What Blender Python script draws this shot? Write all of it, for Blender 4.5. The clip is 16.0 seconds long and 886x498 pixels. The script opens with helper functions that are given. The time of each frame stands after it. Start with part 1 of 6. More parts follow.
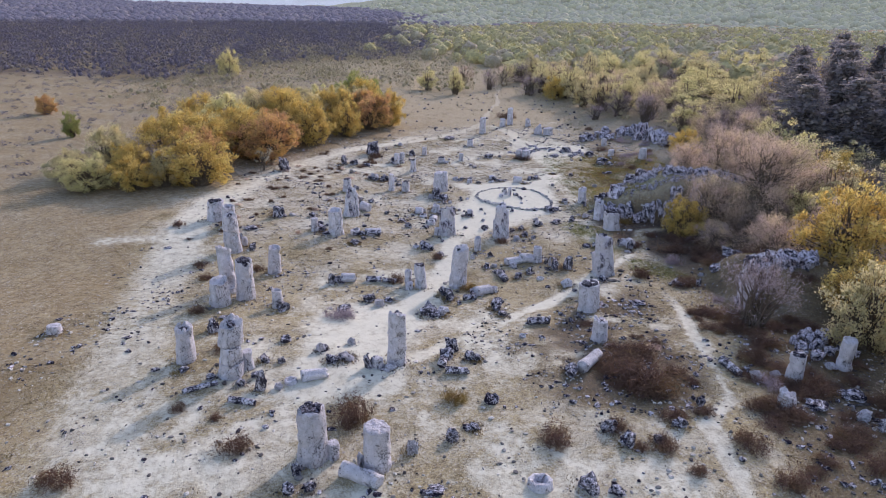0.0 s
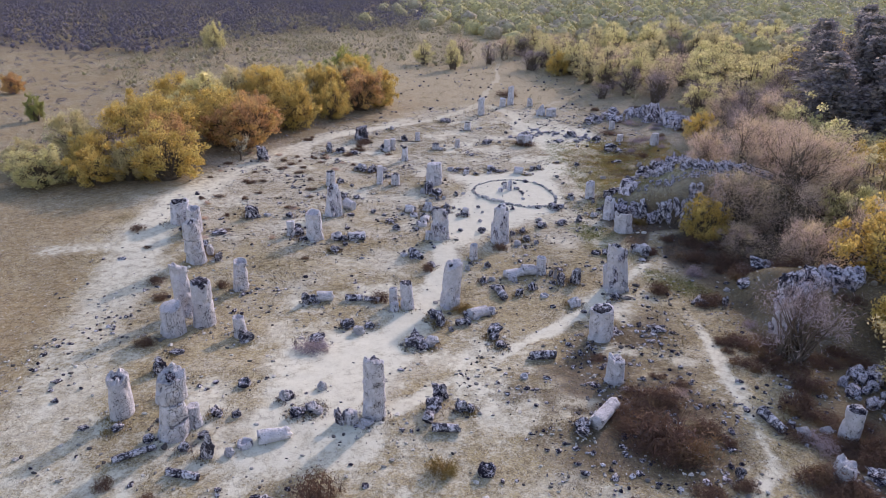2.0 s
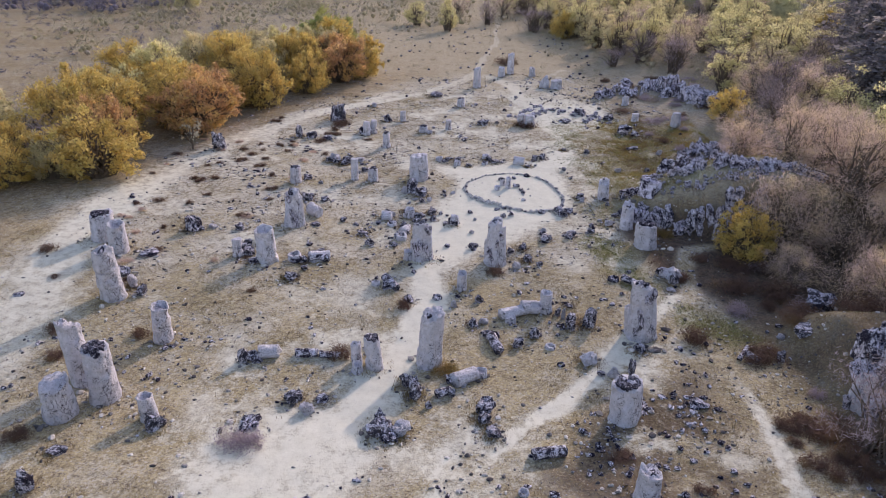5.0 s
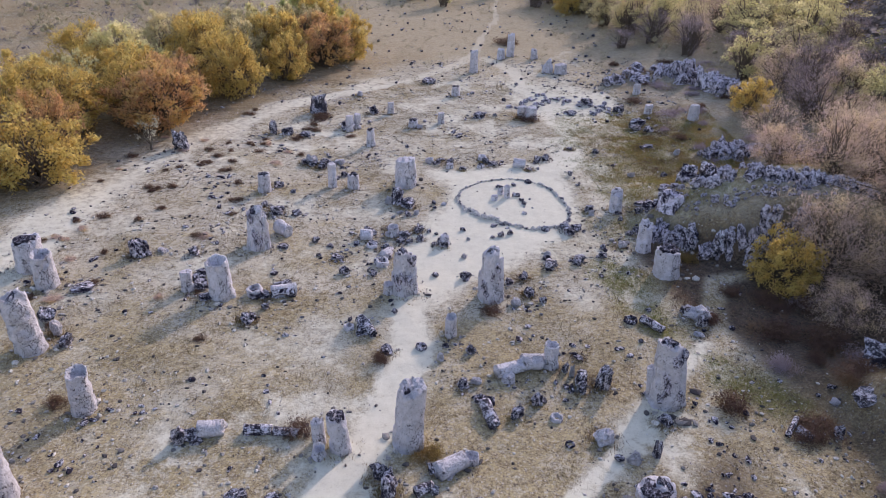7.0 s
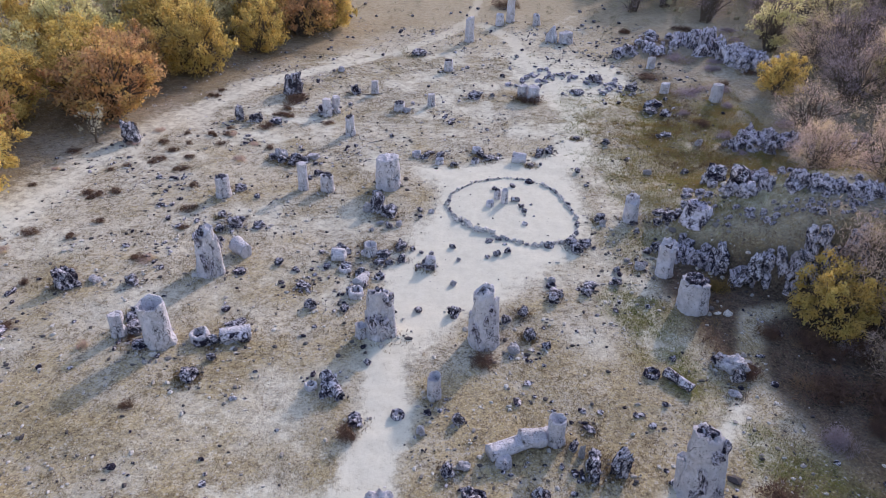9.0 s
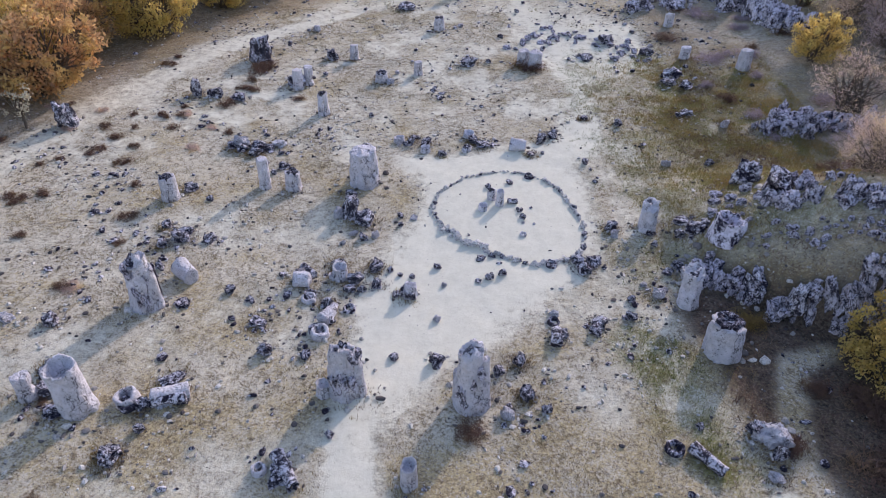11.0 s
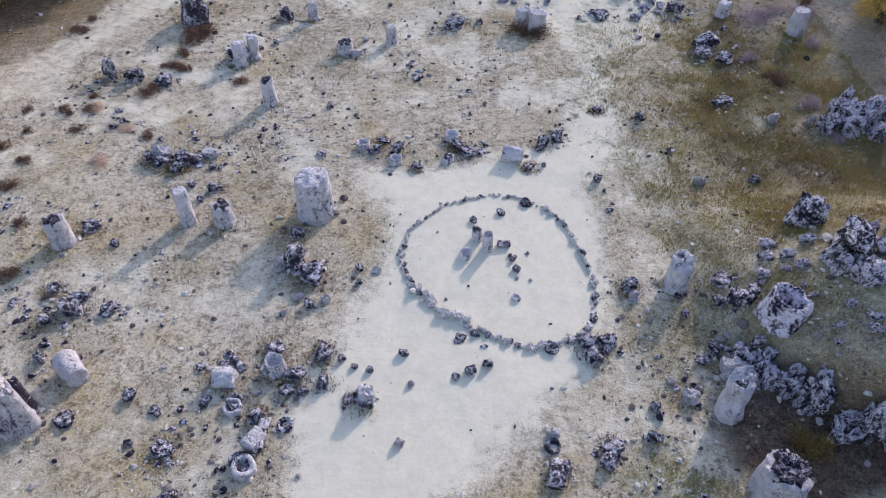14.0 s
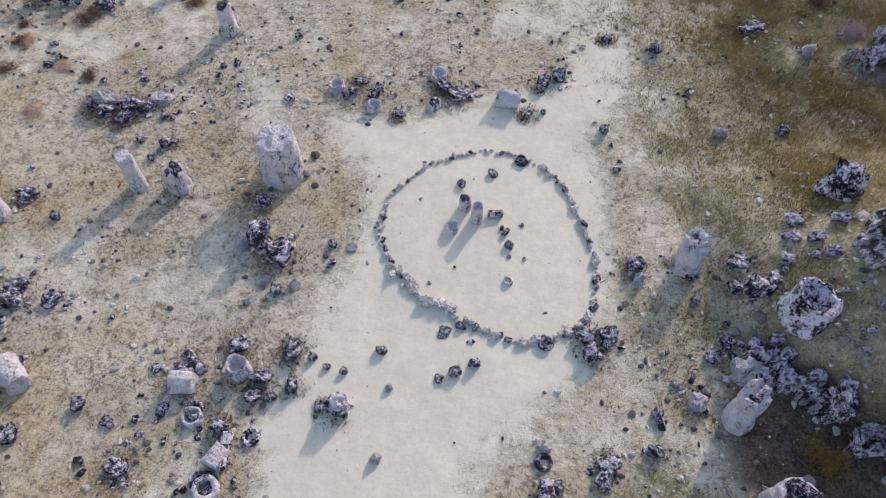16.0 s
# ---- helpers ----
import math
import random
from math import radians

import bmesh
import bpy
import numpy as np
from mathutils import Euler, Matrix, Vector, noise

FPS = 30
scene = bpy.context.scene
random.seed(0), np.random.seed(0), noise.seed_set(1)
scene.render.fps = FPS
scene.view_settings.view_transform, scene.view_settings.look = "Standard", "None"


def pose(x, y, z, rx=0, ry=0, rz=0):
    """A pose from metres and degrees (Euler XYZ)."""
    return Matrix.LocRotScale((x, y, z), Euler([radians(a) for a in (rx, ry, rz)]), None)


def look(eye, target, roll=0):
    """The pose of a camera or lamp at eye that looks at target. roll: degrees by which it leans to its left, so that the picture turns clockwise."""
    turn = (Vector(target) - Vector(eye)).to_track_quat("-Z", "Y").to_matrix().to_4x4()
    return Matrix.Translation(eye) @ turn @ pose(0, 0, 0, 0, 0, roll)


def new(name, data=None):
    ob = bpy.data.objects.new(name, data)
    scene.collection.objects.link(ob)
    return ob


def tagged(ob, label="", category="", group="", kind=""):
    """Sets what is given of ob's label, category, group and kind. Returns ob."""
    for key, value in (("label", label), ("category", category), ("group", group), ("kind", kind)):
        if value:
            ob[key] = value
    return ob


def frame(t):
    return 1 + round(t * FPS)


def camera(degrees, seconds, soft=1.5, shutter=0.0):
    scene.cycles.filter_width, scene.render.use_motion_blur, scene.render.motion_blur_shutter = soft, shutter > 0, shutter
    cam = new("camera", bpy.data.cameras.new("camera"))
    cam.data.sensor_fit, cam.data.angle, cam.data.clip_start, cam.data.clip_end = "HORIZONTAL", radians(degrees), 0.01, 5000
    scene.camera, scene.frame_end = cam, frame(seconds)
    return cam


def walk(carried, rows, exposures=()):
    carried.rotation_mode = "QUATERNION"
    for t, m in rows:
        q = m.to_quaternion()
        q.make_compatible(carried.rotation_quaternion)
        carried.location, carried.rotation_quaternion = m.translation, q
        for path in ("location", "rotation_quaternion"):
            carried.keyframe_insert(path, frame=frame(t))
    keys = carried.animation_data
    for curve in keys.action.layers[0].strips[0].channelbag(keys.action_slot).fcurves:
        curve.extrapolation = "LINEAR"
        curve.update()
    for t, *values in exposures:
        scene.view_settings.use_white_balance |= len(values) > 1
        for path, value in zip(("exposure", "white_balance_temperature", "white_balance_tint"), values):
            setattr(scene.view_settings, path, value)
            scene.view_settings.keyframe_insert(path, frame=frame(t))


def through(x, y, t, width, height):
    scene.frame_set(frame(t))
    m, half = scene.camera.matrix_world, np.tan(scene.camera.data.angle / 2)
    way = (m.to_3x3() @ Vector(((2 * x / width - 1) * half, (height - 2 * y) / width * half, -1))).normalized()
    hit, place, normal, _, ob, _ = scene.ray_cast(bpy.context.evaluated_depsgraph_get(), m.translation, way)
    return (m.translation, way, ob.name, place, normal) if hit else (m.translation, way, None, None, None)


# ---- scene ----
cam = camera(66.4, 16.0, soft=0.5)
METRES, EYE, TILT, LEAN, TURN = 56.02, 20.0, 0.0, 0.0, 0.0
ROWS = [
    (0.0, 0.0, 0.0, 0.0, 0.35, -20.47, -0.94),
    (0.5, 0.0024, 0.0307, 0.0024, 0.36, -21.08, -0.94),
    (1.0, 0.0051, 0.0639, 0.0048, 0.36, -21.72, -0.92),
    (1.5, 0.0078, 0.0941, 0.0067, 0.36, -22.31, -0.91),
    (2.0, 0.0107, 0.1267, 0.0072, 0.35, -22.98, -0.91),
    (2.5, 0.0138, 0.1572, 0.0074, 0.34, -23.57, -0.89),
    (3.0, 0.017, 0.1906, 0.0078, 0.32, -24.22, -0.89),
    (3.5, 0.0202, 0.2217, 0.0081, 0.33, -24.82, -0.9),
    (4.0, 0.0236, 0.2559, 0.0079, 0.34, -25.44, -0.9),
    (6.5, 0.0388, 0.4206, 0.008, 0.33, -28.44, -0.91),
    (7.0, 0.0418, 0.4556, 0.0081, 0.32, -29.05, -0.94),
    (7.5, 0.0449, 0.4878, 0.0079, 0.31, -29.63, -0.92),
    (8.0, 0.0483, 0.5226, 0.0083, 0.31, -30.36, -0.91),
    (8.5, 0.0514, 0.5547, 0.0084, 0.3, -31.43, -0.9),
    (9.0, 0.0545, 0.5894, 0.009, 0.27, -32.9, -0.9),
    (11.5, 0.0712, 0.7519, 0.0111, 0.2, -39.77, -0.89),
    (12.0, 0.0748, 0.7848, 0.0111, 0.2, -41.17, -0.89),
    (12.5, 0.0782, 0.8144, 0.0111, 0.19, -42.48, -0.89),
    (13.0, 0.0816, 0.8464, 0.0114, 0.16, -43.91, -0.88),
    (13.5, 0.0845, 0.8755, 0.0115, 0.15, -45.23, -0.88),
    (14.0, 0.0879, 0.9066, 0.0116, 0.15, -46.88, -0.86),
    (14.5, 0.0908, 0.9335, 0.0113, 0.14, -48.67, -0.85),
    (15.0, 0.0935, 0.9586, 0.0114, 0.1, -51.42, -0.86),
    (15.5, 0.0957, 0.978, 0.0111, 0.08, -54.32, -0.88),
    (16.0, 0.0979, 0.9949, 0.011, 0.06, -57.53, -0.87),
]
walk(cam, [(t, pose(0, 0, EYE, TILT, LEAN, TURN) @ pose(METRES * x, METRES * y, METRES * z, 90 + pitch, roll, yaw)) for t, x, y, z, yaw, pitch, roll in ROWS],
     exposures=[(0.0, 0.53, 6850, 26), (4.0, 0.46, 7200, 28), (7.0, 0.50, 7000, 28), (9.0, 0.54, 6850, 26), (12.5, 0.55, 6700, 24), (14.5, 0.56, 6900, 23), (16.0, 0.50, 7350, 22)])

# ---- sky and sun ----
SUN_UP, SUN_TURN = 23.5, 31.0   # degrees above the horizon, and clockwise from +y
world = bpy.data.worlds.new("sky")
scene.world = world
world.use_nodes = True
wn = world.node_tree.nodes
sky = wn.new("ShaderNodeTexSky")
sky.sky_type = "NISHITA"
sky.sun_disc = False
sky.sun_elevation = radians(SUN_UP)
sky.sun_rotation = radians(SUN_TURN)
sky.dust_density = 1.2
sky.air_density = 1.3
sky.ozone_density = 2.0
wn["Background"].inputs["Strength"].default_value = 0.15
world.node_tree.links.new(sky.outputs[0], wn["Background"].inputs["Color"])

sun = new("sun", bpy.data.lights.new("sun", "SUN"))
sun.data.energy = 1.5
sun.data.angle = radians(2.2)
sun.data.color = (1.0, 0.94, 0.86)
sd = Vector((math.sin(radians(SUN_TURN)) * math.cos(radians(SUN_UP)), math.cos(radians(SUN_TURN)) * math.cos(radians(SUN_UP)), math.sin(radians(SUN_UP))))
sun.matrix_world = look(sd * 300, (0, 0, 0))

# ---- helpers ----


def sm(a, b, x):
    u = np.clip((x - a) / (b - a), 0, 1)
    return u * u * (3 - 2 * u)


def lattice(ix, iy, seed):
    n = (ix.astype(np.int64) * 374761393 + iy.astype(np.int64) * 668265263 + seed * 982451653) & 0xFFFFFFFF
    n = ((n ^ (n >> 13)) * 1274126177) & 0xFFFFFFFF
    return ((n ^ (n >> 16)) & 0xFFFF) / 65535.0


def vnoise(x, y, size, seed=0):
    """Smooth value noise, 0 to 1, on arrays."""
    x, y = np.asarray(x, float) / size, np.asarray(y, float) / size
    ix, iy = np.floor(x), np.floor(y)
    fx, fy = x - ix, y - iy
    fx, fy = fx * fx * (3 - 2 * fx), fy * fy * (3 - 2 * fy)
    a, b = lattice(ix, iy, seed), lattice(ix + 1, iy, seed)
    c, d = lattice(ix, iy + 1, seed), lattice(ix + 1, iy + 1, seed)
    return (a * (1 - fx) + b * fx) * (1 - fy) + (c * (1 - fx) + d * fx) * fy


def fbm(x, y, size, seed=0, octaves=4):
    total, amp, norm = 0.0, 1.0, 0.0
    for k in range(octaves):
        total = total + amp * vnoise(x, y, size / 2 ** k, seed + k)
        norm += amp
        amp *= 0.5
    return total / norm


def height(x, y):
    """The ground's height."""
    x, y = np.asarray(x, float), np.asarray(y, float)
    z = 0.75 * (1 - sm(32, 47, y)) + 0.05 * np.clip(-x - 4, 0, 22) * sm(30, 60, y)
    # the mound by the ring, steep towards the south, and a smaller one nearer the start
    brow = np.interp(x, [15, 16, 17, 18.5, 20, 22, 27, 33], [66.5, 65.6, 64.2, 62.5, 61.7, 61.2, 60.2, 59.5])
    rise = np.interp(x, [15, 16.5, 18, 20, 22, 26, 31, 36], [0, 1.1, 2.0, 2.9, 4.0, 4.4, 3.0, 0])
    z = z + rise * sm(-0.7, 1.0, y - brow) * (1 - sm(66, 75, y))
    z = z + 2.4 * sm(20.0, 22.4, x) * (1 - sm(28, 34, x)) * sm(41.0, 44.4, y) * (1 - sm(47, 52, y))
    z = z + 0.07 * np.clip(x - 20, 0, 40) * sm(68, 90, y)
    near = 1 - sm(150, 300, np.hypot(x, y - 60))
    z = z + near * (0.22 * (fbm(x, y, 6.0, 3) - 0.5) + 0.05 * (vnoise(x, y, 0.7, 9) - 0.5))
    d = np.hypot(x, y - 40)
    # the land falls away beyond the wooded plain
    return z - sm(900, 2500, d) * 90


def ground(x, y):
    return float(height(np.array([x]), np.array([y]))[0])


def near_line(x, y, pts):
    """Distance from (x, y) to a bent line."""
    best = np.full(np.shape(x), 1e9)
    for (ax, ay), (bx, by) in zip(pts[:-1], pts[1:]):
        dx, dy = bx - ax, by - ay
        u = np.clip(((x - ax) * dx + (y - ay) * dy) / (dx * dx + dy * dy), 0, 1)
        best = np.minimum(best, np.hypot(x - ax - u * dx, y - ay - u * dy))
    return best


ROAD = [(-14.2, 5), (-14.6, 22), (-16.8, 30), (-18.6, 37), (-20.1, 44), (-21.2, 50), (-22.2, 57), (-22.2, 64), (-21.0, 71), (-18.3, 79), (-13.2, 90), (-4.7, 98), (3.2, 107), (6.6, 116), (7.4, 124), (10.8, 139), (11, 150), (16, 190)]
MIDDLE = [(-6.5, 36), (-1.6, 43.2), (0.0, 47.1), (0.9, 51.8), (0.8, 56)]
DIAGONAL = [(-2.5, 33.0), (-0.4, 34.9), (3.2, 38.1), (5.5, 41), (9.2, 44.8), (12.4, 49), (15.8, 53.1)]
EAST = [(11.6, 12), (12.9, 23), (13.1, 28.1), (15.0, 30.1), (15.6, 36.1), (16.2, 41), (16.3, 45.2), (16.4, 49), (16.9, 55.5), (18.3, 59), (20.2, 59.8)]
NORTH = [(13.2, 79), (13.5, 83), (12.7, 87.3), (12.3, 92.4), (11.4, 100), (10.1, 107.6), (7.6, 112)]
SPURS = [[(10.1, 107.6), (12.8, 108), (18.9, 117)], [(17, 112.5), (20, 107), (22.6, 101)], [(22, 88), (17, 84), (13.4, 83)]]
HALL = [(-0.5, 55), (0.2, 58.5), (0.0, 61.5), (0.4, 64.5), (1.2, 66.8), (2.6, 68.6), (3.0, 72), (0.9, 75.1), (6.3, 75.8), (11.2, 78.2), (13, 81.8), (14.4, 79.8), (14, 76.8), (11.8, 74), (12.1, 70), (11.7, 67), (10.8, 64.2), (8.4, 62.2), (6.3, 60.4), (4, 58.8), (2.4, 56)]
FRONT = [(-8.5, 28), (-8.6, 34), (-8.8, 37.8), (-8.1, 41.3), (-5.5, 42.4), (-1.5, 43.4), (0.7, 44.4), (-0.5, 39.6), (-1.6, 35.5), (-1.5, 30)]
APRON = [(-14, 14), (-13, 26), (-8.5, 28.5), (-2.4, 32), (1.5, 35), (6, 31), (10, 29), (13.5, 27.5), (13, 14)]
BARE = [(9, 102), (15, 103), (20, 97), (21, 90), (16, 84.5), (11.4, 85.5), (9, 94)]
THIN = [(-17.3, 39), (-19.2, 46), (-17.5, 51), (-12.7, 50), (-10.2, 43), (-9.8, 38), (-12.7, 36.5)]
TURF = [(2.8, 52), (4.5, 56.5), (8, 57), (11.3, 54), (10.6, 48), (8.4, 45), (4.0, 44.2), (1.8, 46), (2.0, 49)]
WEEDS = [(3.5, 35), (6, 38.5), (8.5, 41.8), (11, 43.5), (14.5, 45.5), (15.2, 36), (14, 31.2), (11, 28.5), (7, 29.5), (5, 31.5)]
HEATH = [(17.6, 67.6), (18.2, 72), (18.4, 76), (17.4, 84), (20, 89), (28, 87), (28, 70), (20, 69)]
LEFT_EDGE = ([5, 20, 28, 35, 41, 48, 53, 63, 73, 82, 92, 100, 113], [-15.5, -16.5, -18.6, -20.2, -21.2, -22.8, -25.5, -24.8, -23.5, -20, -14.5, -7, 3])


def within(x, y, pts):
    """How far inside a closed line, in metres; negative outside."""
    odd = np.zeros(np.shape(x), bool)
    for (ax, ay), (bx, by) in zip(pts, pts[1:] + pts[:1]):
        if ay != by:
            odd ^= ((ay > y) != (by > y)) & (x < (bx - ax) * (y - ay) / (by - ay) + ax)
    return np.where(odd, 1, -1) * near_line(x, y, pts + pts[:1])


def cover(x, y):
    """Sand, green, and dark scrub with the mound's shade painted in, each 0 to 1."""
    wob = (fbm(x, y, 3.0, 40) - 0.5) * 2.4
    fine = (fbm(x, y, 0.9, 44) - 0.5) * 1.2

    def strip(pts, w, soft):
        return 1 - sm(w - soft, w + soft, near_line(x, y, pts) + wob * 0.6 + fine * 0.5)

    def area(pts, soft):
        return sm(-soft, soft, within(x, y, pts) + wob * 0.6 + fine * 0.6)

    patch = 0.5 * sm(0.34, 0.66, fbm(x, y, 3.4, 60)) + 0.5 * sm(0.36, 0.64, fbm(x, y, 1.5, 61))
    open_ground = (1 - sm(15, 19, x)) * (1 - sm(104, 122, y)) * sm(-1.0, 2.0, x - np.interp(y, *LEFT_EDGE) + wob)
    sand = (0.12 + 0.56 * patch - 0.16 * sm(44, 56, y) * (1 - sm(70, 80, y))) * open_ground
    sand = sand * (1 - 0.75 * area(TURF, 1.2)) * (1 - 0.5 * area(THIN, 1.5))
    road = near_line(x, y, ROAD) + wob * 0.6 + fine * 0.5
    wide = np.interp(y, [10, 40, 60, 80, 95, 110, 130], [3.6, 2.8, 2.4, 2.0, 1.2, 0.8, 0.5])
    sand = np.maximum.reduce([
        sand, (0.52 + 0.22 * sm(38, 60, y)) * (1 - sm(0.4 * wide, 1.5 * wide, road)), 0.9 * strip(MIDDLE, 1.2, 0.8), 0.8 * strip(DIAGONAL, 0.55, 0.5),
        0.7 * (1 - sm(0.15, 0.75, near_line(x, y, EAST) + 0.35 * wob + 0.4 * fine)) * (1 - 0.75 * sm(42, 47, y)),
        0.8 * strip(NORTH, 0.8, 0.6), area(HALL, 1.5), 0.75 * area(FRONT, 1.2), (0.20 + 0.45 * patch) * area(APRON, 2.0), (0.5 + 0.4 * patch) * area(BARE, 1.6),
        0.6 * strip([(-27.5, 51.6), (-23, 53)], 1.2, 1.0)] + [0.7 * strip(p, 0.35, 0.4) for p in SPURS])
    green = strip([(12.6, 60), (13.2, 57), (14.0, 54), (14.9, 52.0), (16.0, 50), (18.4, 48.8)], 1.2, 0.9) * sm(0.36, 0.56, fbm(x, y, 1.6, 70))
    green = np.maximum(green, 0.5 * strip([(17, 76), (22, 84)], 3.5, 2.5) * sm(0.4, 0.65, fbm(x, y, 2.0, 72)))
    green = np.maximum(green, 0.6 * sm(11.5, 14.5, x + wob) * (1 - sm(22, 27, x)) * sm(62, 66, y) * (1 - sm(84, 96, y)) * sm(0.36, 0.58, fbm(x, y, 2.2, 74)))
    # from y 52 to 63 the scrub edge also paints in the mound's shadow
    edge = np.interp(y, [22, 28, 32, 40, 47, 52, 56, 61, 63, 65, 67, 72], [14.6, 15.4, 16.8, 18.0, 18.6, 17.6, 15.6, 14.0, 14.6, 15.6, 17.5, 19.5])
    soft = np.interp(y, [44, 52, 64, 68], [2.2, 1.2, 0.7, 3.0])
    path = 1 - sm(0.2, 0.8, near_line(x, y, EAST) + 0.2 * wob)
    scrub = sm(edge - 0.4, edge + soft, x + 0.5 * wob) * (1 - path) * (1 - (0.35 + 0.4 * vnoise(x, y, 1.6, 79)) * sm(63, 66, y)) * (1 - (0.05 + 0.4 * vnoise(x, y, 2.2, 76)) * (1 - sm(48, 54, y + wob)))
    scrub = np.maximum(scrub, 0.95 * strip([(8.8, 34), (11, 31.5), (12.4, 33.5), (11, 36.5)], 2.6, 1.2) * sm(0.26, 0.46, fbm(x, y, 2.2, 77)))
    scrub = np.maximum(scrub, 0.85 * area(WEEDS, 1.6) * sm(0.24, 0.50, fbm(x, y, 2.0, 78)) * (1 - path) * sm(0.5, 1.4, near_line(x, y, DIAGONAL) + 0.3 * wob))
    scrub = np.maximum(scrub, 0.5 * (1 - sm(1.5, 6, near_line(x, y, [(-36, 66), (-25, 70), (-20, 84), (-12, 106)]) + wob)))
    top = sm(15.5, 17.5, x) * (1 - sm(27, 31, x)) * sm(-0.2, 1.0, y - np.interp(x, [15, 16, 17, 18.5, 20, 22, 27, 33], [66.5, 65.6, 64.2, 62.5, 61.7, 61.2, 60.2, 59.5])) * (1 - sm(66, 68, y))
    scrub = scrub * (1 - 0.55 * top)
    sand = np.maximum(sand, (0.12 + 0.30 * patch) * top)
    scrub = np.maximum(scrub, 0.42 * area(HEATH, 2.2) * sm(0.34, 0.60, fbm(x, y, 2.4, 81)))
    return sand * (1 - 0.75 * scrub), np.maximum(green, 0.9 * area(HEATH, 2.4) * sm(0.32, 0.54, fbm(x, y, 1.8, 83))), scrub


def mesh_of(name, verts, faces, smooth=False):
    """A mesh from arrays of corners and of faces that all have as many corners."""
    verts, faces = np.asarray(verts, np.float32), np.asarray(faces, np.int32)
    me = bpy.data.meshes.new(name)
    n, k = faces.shape
    me.vertices.add(len(verts))
    me.vertices.foreach_set("co", verts.ravel())
    me.loops.add(n * k)
    me.loops.foreach_set("vertex_index", faces.ravel())
    me.polygons.add(n)
    me.polygons.foreach_set("loop_start", np.arange(0, n * k, k, dtype=np.int32))
    me.polygons.foreach_set("use_smooth", np.full(n, smooth))
    me.update(calc_edges=True)
    return me


def thing(name, x, y, z, label, category, group="", turn=0.0):
    ob = new(name)
    ob.empty_display_size = 0.3
    ob.matrix_basis = pose(x, y, z, 0, 0, turn)
    return tagged(ob, label, category, group)


def part(name, data, material, parent, label=""):
    """Links a bmesh or a mesh as one part under a thing or a part."""
    if isinstance(data, bmesh.types.BMesh):
        me = bpy.data.meshes.new(name)
        data.to_mesh(me)
        data.free()
        data = me
    if material and not data.materials:
        data.materials.append(material)
    ob = new(name, data)
    ob.parent = parent
    return tagged(ob, label)


# ---- materials ----


class Nodes:
    """Short ways to write a node tree."""

    def __init__(self, name):
        self.mat = bpy.data.materials.new(name)
        self.mat.use_nodes = True
        self.t = self.mat.node_tree
        self.bsdf = self.t.nodes["Principled BSDF"]
        self.coord = self.t.nodes.new("ShaderNodeTexCoord").outputs["Object"]

    def put(self, socket, value):
        if isinstance(value, bpy.types.NodeSocket):
            self.t.links.new(value, socket)
        else:
            socket.default_value = value if not isinstance(value, tuple) or len(value) != 3 or socket.type != "RGBA" else (*value, 1)

    def noise(self, scale, detail=6, rough=0.6, at=None, stretch=None):
        n = self.t.nodes.new("ShaderNodeTexNoise")
        src = at or self.coord
        if stretch:
            mp = self.t.nodes.new("ShaderNodeMapping")
            mp.inputs["Scale"].default_value = stretch
            self.t.links.new(src, mp.inputs[0])
            src = mp.outputs[0]
        self.t.links.new(src, n.inputs["Vector"])
        n.inputs["Scale"].default_value, n.inputs["Detail"].default_value, n.inputs["Roughness"].default_value = scale, detail, rough
        return n.outputs["Fac"]

    def cells(self, scale, feature="F1"):
        n = self.t.nodes.new("ShaderNodeTexVoronoi")
        n.feature = feature
        n.inputs["Scale"].default_value = scale
        self.t.links.new(self.coord, n.inputs["Vector"])
        return n.outputs["Distance"]

    def steps(self, value, low, high, a=0.0, b=1.0):
        n = self.t.nodes.new("ShaderNodeMapRange")
        n.interpolation_type = "SMOOTHSTEP"
        self.t.links.new(value, n.inputs["Value"])
        for key, v in zip(("From Min", "From Max", "To Min", "To Max"), (low, high, a, b)):
            n.inputs[key].default_value = v
        return n.outputs["Result"]

    def sum(self, op, a, b):
        n = self.t.nodes.new("ShaderNodeMath")
        n.operation = op
        self.put(n.inputs[0], a)
        self.put(n.inputs[1], b)
        return n.outputs[0]

    def mix(self, fac, a, b, blend="MIX"):
        n = self.t.nodes.new("ShaderNodeMix")
        n.data_type, n.blend_type = "RGBA", blend
        self.put(n.inputs[0], fac)
        self.put(n.inputs[6], a)
        self.put(n.inputs[7], b)
        return n.outputs[2]

    def attr(self, name):
        n = self.t.nodes.new("ShaderNodeAttribute")
        n.attribute_name = name
        return n.outputs["Fac"]

    def island(self):
        return self.t.nodes.new("ShaderNodeNewGeometry").outputs["Random Per Island"]

    def each(self):
        return self.t.nodes.new("ShaderNodeObjectInfo").outputs["Random"]

    def done(self, color, rough=0.9, bump=None, strength=0.4, distance=0.05, gloss=0.2):
        self.put(self.bsdf.inputs["Base Color"], color)
        self.put(self.bsdf.inputs["Roughness"], rough)
        self.bsdf.inputs["Specular IOR Level"].default_value = gloss
        if bump is not None:
            n = self.t.nodes.new("ShaderNodeBump")
            n.inputs["Strength"].default_value, n.inputs["Distance"].default_value = strength, distance
            self.put(n.inputs["Height"], bump)
            self.t.links.new(n.outputs[0], self.bsdf.inputs["Normal"])
        return self.mat


